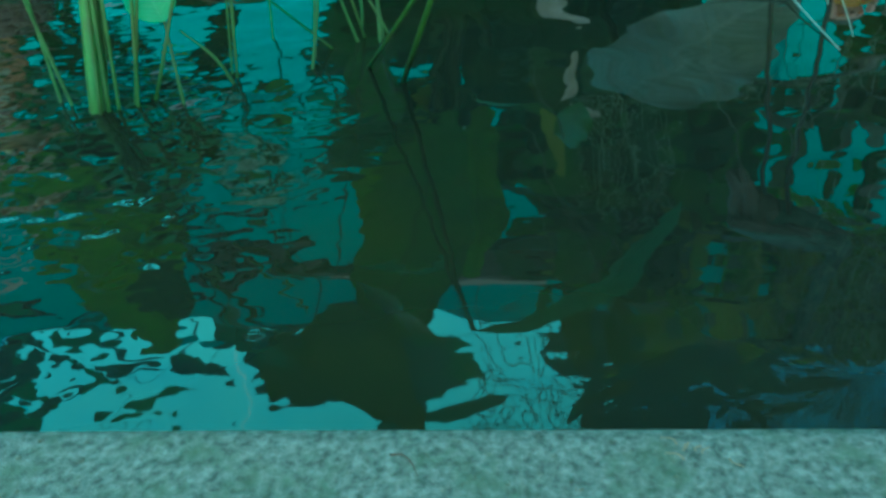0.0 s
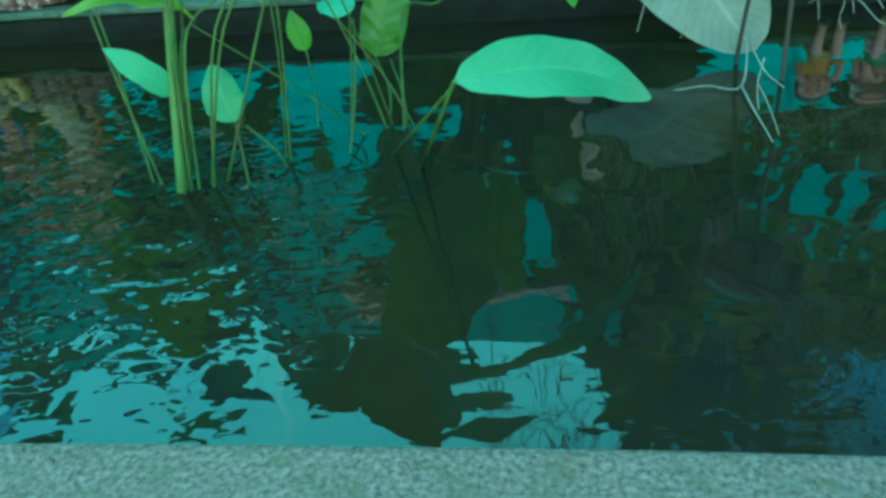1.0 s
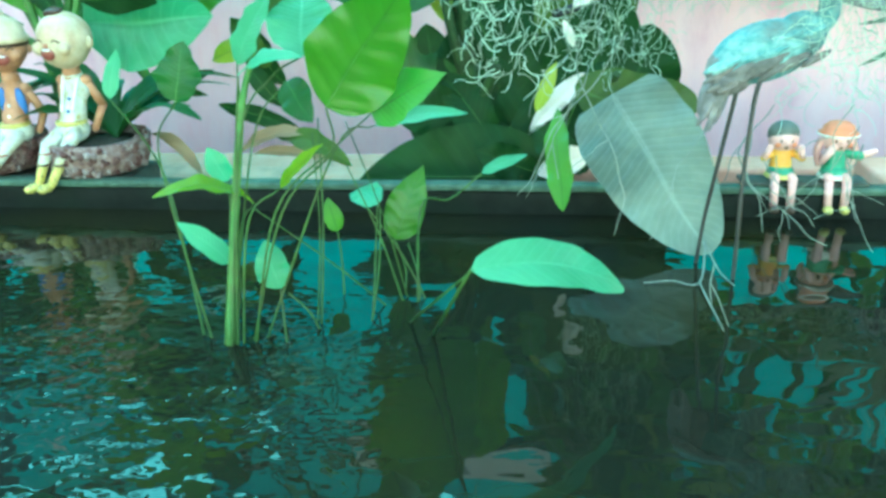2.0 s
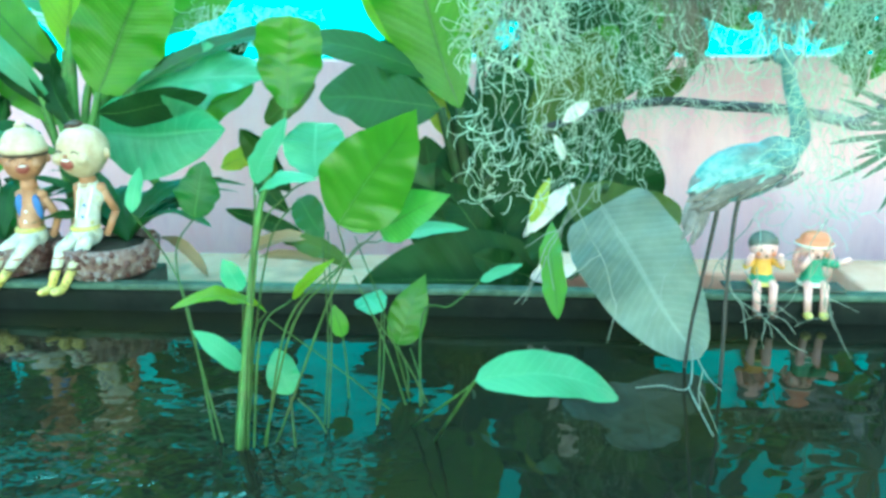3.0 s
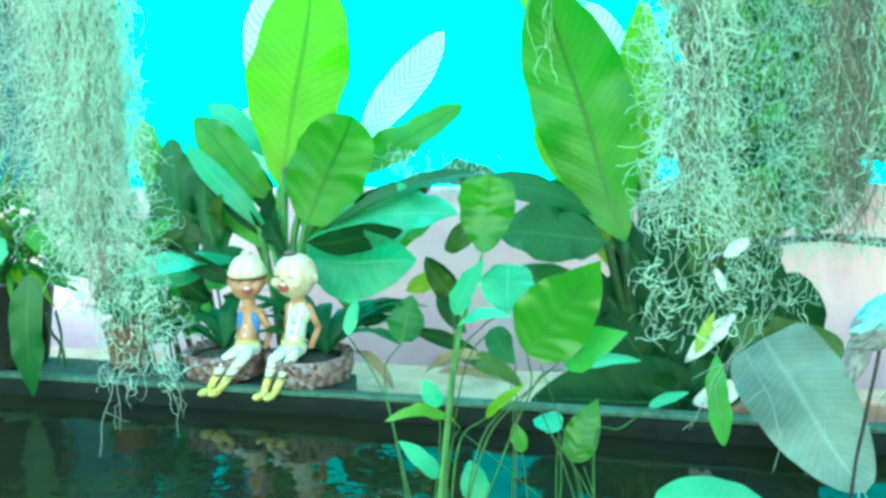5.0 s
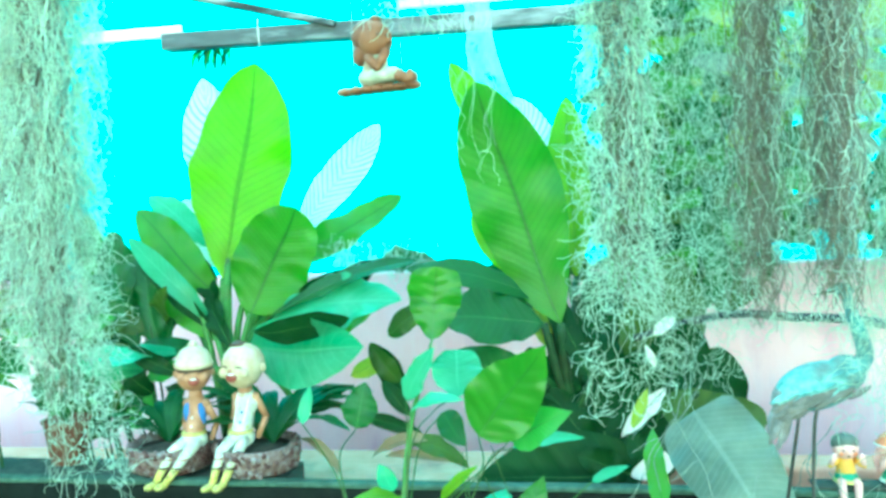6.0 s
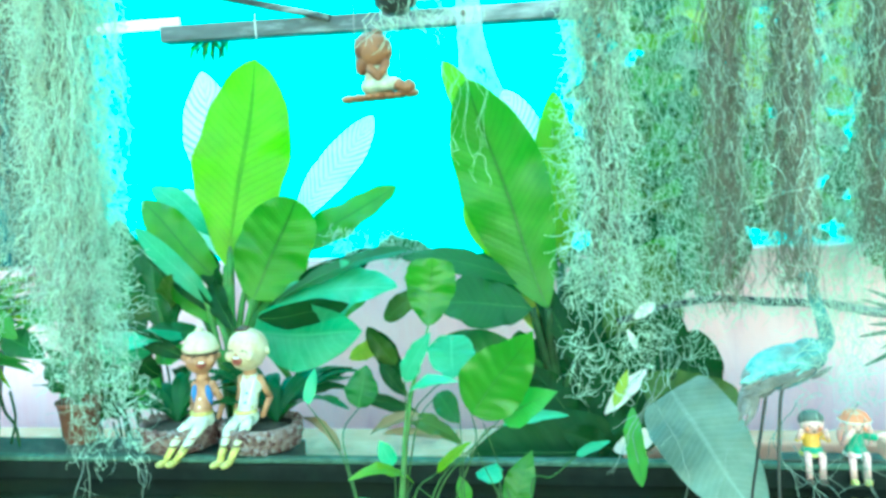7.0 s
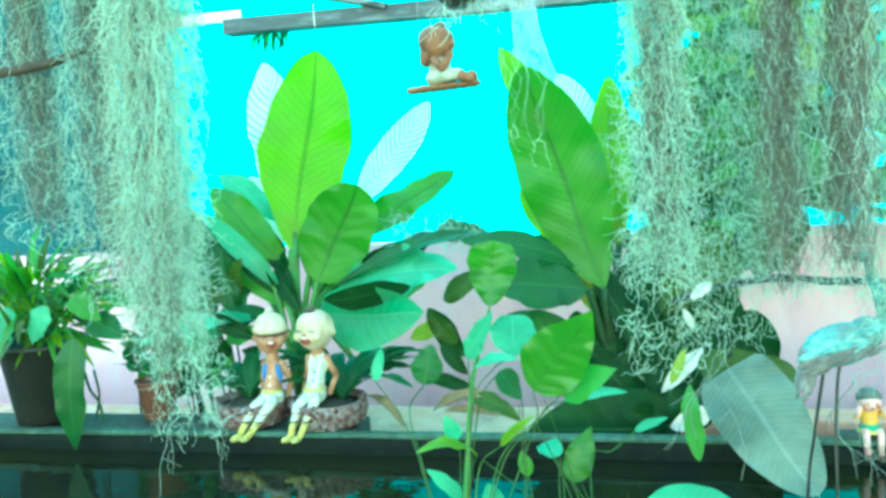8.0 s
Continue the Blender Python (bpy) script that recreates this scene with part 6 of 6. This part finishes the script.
low = thing("low_plant", (-0.9, 1.22, -0.5), "low dark leafy plant behind the pots and the moss", "plant")
rng = random.Random(33)
for k in range(46):
    x, z = rng.uniform(-1.1, -0.82), rng.uniform(0.03, 0.33)
    a, n = rng.uniform(0.2, 2.9), rng.uniform(0.07, 0.13)
    leaf(low, (x, 1.2 + rng.uniform(0, 0.1), z), (x + n * math.cos(a), 1.17 + rng.uniform(0, 0.1), z + n * math.sin(a) * 0.8), n * rng.uniform(0.3, 0.5), rng.choice((LEAF_DARK, LEAF_SHADED, LEAF_BROWNISH, LEAF_FRESH)), "ovate", bend=0.1, facing=(rng.uniform(-0.4, 0.4), -0.9, 0.5), fold=0.2, wave=0.09)
    if k % 2 == 0:
        stalk(low, [(-0.92 + rng.uniform(-0.04, 0.04), 1.25, -0.5), (x, 1.25, z * 0.4 - 0.1), (x, 1.22, z)], 0.004, 0.002, STEM_DARK)

# ---- leaves and dry scraps on the far side ----
spotted = thing("spotted_climber", (0.2, 0.85, 0.2), "green spotted leaf hanging over the water among roots", "plant")
DRY = thing("dry_leaf_scraps", (0.2, 1.16, 0.046), "curled white and brown dry leaf scraps among the stalks", "dry leaves")
leaf(spotted, (0.198, 0.84, 0.192), (0.205, 0.75, 0.089), 0.0339, LEAF_MID, "paddle", bend=0.05, side=0.0, facing=(-0.3, -1, 0.1), fold=0.12, wave=0.1, rib=1)
leaf(spotted, (0.197, 0.9, 0.239), (0.172, 0.9, 0.174), 0.0192, LEAF_YELLOW, "paddle", bend=0.05, side=0.0, facing=(0, -1, 0.3), fold=0.12, wave=0.05, rib=1)
leaf(DRY, (0.164, 1.16, 0.083), (0.249, 1.16, 0.178), 0.0332, DRY_PALE, "paddle", bend=0.1, side=0.0, facing=(0, -1, 0.3), fold=0.5, wave=0.15, rib=1)
leaf(DRY, (0.227, 1.16, 0.28), (0.269, 1.16, 0.313), 0.0247, DRY_PALE, "paddle", bend=0.1, side=0.0, facing=(0, -1, 0.3), fold=0.5, wave=0.15, rib=1)
leaf(DRY, (0.213, 1.16, 0.261), (0.231, 1.16, 0.218), 0.0154, DRY_PALE, "paddle", bend=0.1, side=0.0, facing=(0, -1, 0.3), fold=0.5, wave=0.15, rib=1)
leaf(DRY, (-0.162, 1.14, 0.035), (-0.295, 1.12, 0.052), 0.0225, DRY_BROWN, "paddle", bend=0.12, side=0.0, facing=(0, -0.6, 0.8), fold=0.5, wave=0.05, rib=1)
leaf(DRY, (-0.475, 1.13, 0.083), (-0.379, 1.1, 0.02), 0.024, DRY_BROWN, "paddle", bend=0.25, side=0.0, facing=(0.3, -0.5, 0.8), fold=0.5, wave=0.05, rib=1)
leaf(DRY, (-0.323, 1.13, 0.047), (-0.199, 1.12, 0.088), 0.034, DRY_BROWN, "paddle", bend=0.15, side=0.0, facing=(0, -0.5, 0.8), fold=0.5, wave=0.05, rib=1)
leaf(DRY, (0.178, 1.1, 0.027), (0.25, 1.1, 0.061), 0.0434, DRY_PALE, "blunt", bend=0.1, side=0.0, facing=(0, -1, 0.3), fold=0.2, wave=0.05, rib=1)
stalk(creeper, [(-1.076, 1.0, 0.172), (-1.059, 0.99, 0.136), (-1.047, 1.0, 0.105), (-1.041, 1.0, 0.059)], 0.0035, 0.003, STEM_DARK)
stalk(creeper, [(-1.052, 1.0, 0.178), (-1.045, 1.0, 0.121), (-1.06, 1.0, 0.066)], 0.003, 0.0025, STEM_DARK)

# old branch and pale trough seen beyond the moss
bm = tube(bmesh.new(), [(0.20, 1.27, 0.255), (0.30, 1.25, 0.288), (0.40, 1.25, 0.304), (0.50, 1.25, 0.296), (0.62, 1.26, 0.287), (0.74, 1.28, 0.262), (0.86, 1.3, 0.25), (0.9, 1.32, -0.5)], 0.007, 0.011, 9)
tagged(link("mossy_branch", bm, TIMBER), "old grey branch covered with moss behind the rim", "branch")
rng = np.random.default_rng(41)
paths = []
for k in range(300):
    f = rng.uniform(0, 1)
    p = np.array((0.24 + 0.62 * f, 1.24 + rng.normal(0, 0.012), 0.30 - 0.02 * f + rng.normal(0, 0.008)))
    d = np.array((rng.normal(0, 1), rng.normal(0, 0.6), rng.normal(-0.1, 0.6)))
    d /= np.linalg.norm(d)
    pts = []
    for _k in range(9):
        pts.append(p)
        p = p + d * 0.005
        d = d + np.array((rng.normal(0, 0.25), 0, -0.12))
        d /= np.linalg.norm(d)
    paths.append(np.array(pts))
tuft = threads("branch_moss", [np.array(paths)], 0.0006, MOSS, None, "")
tagged(tuft, "grey green moss tufts on the old branch", "moss", kind="stuff")

# fan palm at the edge
palm = thing("fan_palm", (0.74, 1.12, 0.05), "fan palm frond with narrow grey green fingers", "plant")
for k in range(22):
    a, n = radians(88 + k * 9), 0.13 + 0.03 * math.sin(k * 1.9)
    leaf(palm, (0.755, 1.05, 0.285), (0.755 + n * math.cos(a), 1.03 + 0.02 * math.sin(k), 0.285 + 0.9 * n * math.sin(a)), 0.009, LEAF_GREY if k < 12 else LEAF_GREYDARK, "paddle", bend=0.05, facing=(0, -1, 0.1), fold=0.4, rib=0, name="finger")
stalk(palm, [(0.78, 1.14, 0.046), (0.77, 1.09, 0.16), (0.75, 1.05, 0.285)], 0.005, 0.003, STEM_DARK)

# ---- clay figure on a swing ----
bm = bmesh.new()
c = Vector((-0.135, 0.55, 0.70))
CLOTH = surface("pale_green_glaze", (0.3, 0.36, 0.26), (0.5, 0.52, 0.4), 60, 0.45, 0.3, 160, (0.36, 0.2, 0.12), 45)
CLAY_DARK = surface("dark_clay_hair", (0.15, 0.058, 0.028), (0.24, 0.1, 0.05), 80, 0.55, 0.8, 180, (0.1, 0.04, 0.02), 30)
ball(bm, c + Vector((-0.002, -0.002, 0.050)), (0.0215, 0.021, 0.0225), 0, seg=20)
ball(bm, c + Vector((-0.010, 0.004, 0.0545)), (0.0225, 0.022, 0.0215), 2, seg=20)
ball(bm, c + Vector((-0.020, 0.004, 0.036)), (0.011, 0.013, 0.017), 2, (0, 16, 0), seg=14)
ball(bm, c + Vector((0.0, -0.0, 0.0735)), (0.008, 0.009, 0.005), 2, seg=12)
ball(bm, c + Vector((0.0165, -0.012, 0.046)), (0.0042, 0.004, 0.0036), 0, seg=10)
for s in (-1, 1):
    ball(bm, c + Vector((0.011 + 0.004 * s, -0.0195 + 0.005 * s, 0.052)), (0.0022, 0.0015, 0.0012), 3, seg=8)
tube(bm, [c + Vector((-0.001, 0.0, 0.033)), c + Vector((-0.003, 0.002, 0.018)), c + Vector((-0.004, 0.002, 0.0))], 0.012, 0.019, 14, 1)
ball(bm, c + Vector((-0.004, 0.0, 0.004)), (0.021, 0.018, 0.013), 1, seg=16)
for s in (-1, 1):
    capsule(bm, c + Vector((0.0, 0.009 * s - 0.004, 0.004)), c + Vector((0.024, 0.009 * s - 0.010, 0.006)), 0.0095, 0.008, 1)
    capsule(bm, c + Vector((0.024, 0.009 * s - 0.010, 0.006)), c + Vector((0.038, 0.008 * s - 0.012, -0.001)), 0.0075, 0.006, 0)
    ball(bm, c + Vector((0.043, 0.008 * s - 0.012, 0.001)), (0.006, 0.0055, 0.008), 0, seg=12)
capsule(bm, c + Vector((-0.008, -0.014, 0.026)), c + Vector((0.004, -0.021, 0.014)), 0.006, 0.0055, 0)
capsule(bm, c + Vector((0.004, -0.021, 0.014)), c + Vector((0.014, -0.017, 0.031)), 0.0052, 0.006, 0)
for f, wide in ((-0.9, 0.012), (-0.6, 0.016), (-0.3, 0.018), (0.0, 0.019), (0.3, 0.018), (0.6, 0.016), (0.9, 0.012)):
    ball(bm, c + Vector((0.046 * f, 0.0, -0.009 + 0.0022 * f)), (0.011, wide, 0.0052), 0, (0, -3, 0), seg=12)
tagged(link("swing_figure", bm, [CLAY, CLOTH, CLAY_DARK, PAINT_BROWN]), "small brown clay figure sitting on a hanging swing", "figurine")
for s in (-1, 1):
    bm = tube(bmesh.new(), [(c.x + s * 0.030, 0.55, 0.692), (c.x + s * 0.028, 0.54, 0.86), (c.x + s * 0.026, 0.52, 1.03)], 0.0007, 0.0007, 5)
    tagged(link("swing_wire", bm, WIRE), "thin wire holding the clay swing", "wire")
bm = lathe(bmesh.new(), (-0.098, 0.50, 0.785), [(0.011, 0), (0.026, 0.011), (0.0315, 0.05), (0.0325, 0.09), (0.029, 0.09)], 6)
tagged(link("hanging_pot", bm, POT_BLACK), "dark six-sided pot hanging among moss", "plant pot")
for s in (-1, 1):
    bm = tube(bmesh.new(), [(-0.098 + s * 0.034, 0.50, 0.872), (-0.098 + s * 0.01, 0.51, 0.98), (-0.098, 0.515, 1.03)], 0.0008, 0.0008, 5)
    tagged(link("pot_wire", bm, WIRE), "thin wire holding the dark pot", "wire")
hank((-0.088, 0.51), 1.02, 0.765, 0.036, 20, 360, "thin moss hanging round the dark pot", seed=31)

# clear plastic strip nailed to the beam
m, nt, bs, mo = nodes_of("clear_plastic_film")
nt.links.new(blend(nt, ramp(nt, noise_at(nt, 40), 0.3, 0.7), (0.5, 0.62, 0.6), (0.85, 0.9, 0.9)), bs.inputs["Base Color"])
bs.inputs["Roughness"].default_value = 0.25
clear = nt.nodes.new("ShaderNodeBsdfTransparent")
mixed = nt.nodes.new("ShaderNodeMixShader")
nt.links.new(maths(nt, "MULTIPLY_ADD", noise_at(nt, 18, 3), 0.5, 0.15), mixed.inputs[0])
nt.links.new(clear.outputs[0], mixed.inputs[1])
nt.links.new(bs.outputs[0], mixed.inputs[2])
nt.links.new(mixed.outputs[0], mo.inputs[0])
FILM = m
strip = thing("plastic_strip", (-0.156, 1.785, 1.0), "clear creased plastic strip nailed to the beam", "plastic strip")
bm = bmesh.new()
rows = []
for j in range(25):
    f = j / 24
    rows.append([bm.verts.new((-0.156 + (0.034 + 0.05 * f * f) * u + 0.05 * f * f, 1.788 + 0.008 * math.sin(9 * f + 2 * u), 1.071 - 0.34 * f)) for u in (-1, -0.5, 0, 0.5, 1)])
for a, c2 in zip(rows, rows[1:]):
    for k in range(4):
        bm.faces.new((a[k], a[k + 1], c2[k + 1], c2[k]))
bmesh.ops.solidify(bm, geom=bm.faces[:], thickness=0.0008)
part("film", smooth(bm), FILM, strip)
part("nail_head", ball(bmesh.new(), (-0.169, 1.776, 1.027), (0.008, 0.004, 0.008), seg=10), PAINT_BROWN, strip)

# ---- debris on the near edge ----
bm = tube(bmesh.new(), [(0.1045, 0.2112, 0.0505), (0.1085, 0.2105, 0.0512), (0.1115, 0.2075, 0.0508), (0.1132, 0.2035, 0.0505)], 0.00035, 0.00018, 5)
tagged(link("twig", bm, TWIG), "small dark twig lying on the concrete edge", "twig")
rng = random.Random(12)
for k in range(7):
    x, y, a = 0.194 + rng.uniform(-0.008, 0.008), 0.2135 + rng.uniform(-0.004, 0.004), rng.uniform(0, 6)
    bm = tube(bmesh.new(), [(x, y, 0.0505), (x + 0.003 * math.cos(a), y + 0.002 * math.sin(a), 0.0511), (x + 0.006 * math.cos(a + 0.4), y + 0.003 * math.sin(a), 0.0506)], 0.00022, 0.00012, 5)
    tagged(link("grass_blade", bm, DRY_BROWN), "dry grass blade on the concrete edge", "grass", "grass bits")
places = []
for k in range(1500):
    s = rng.uniform(0.0004, 0.0014)
    places.append(Matrix.Translation((rng.uniform(-0.3, 0.6), rng.uniform(0.06, 0.219), 0.0502)) @ Matrix.Diagonal((s, s * rng.uniform(0.6, 1.2), s * 0.5, 1)))
grit = new("grit", stones("grit", places, CONCRETE))
tagged(grit, "coarse grit lying on the concrete edge", "grit", kind="stuff")
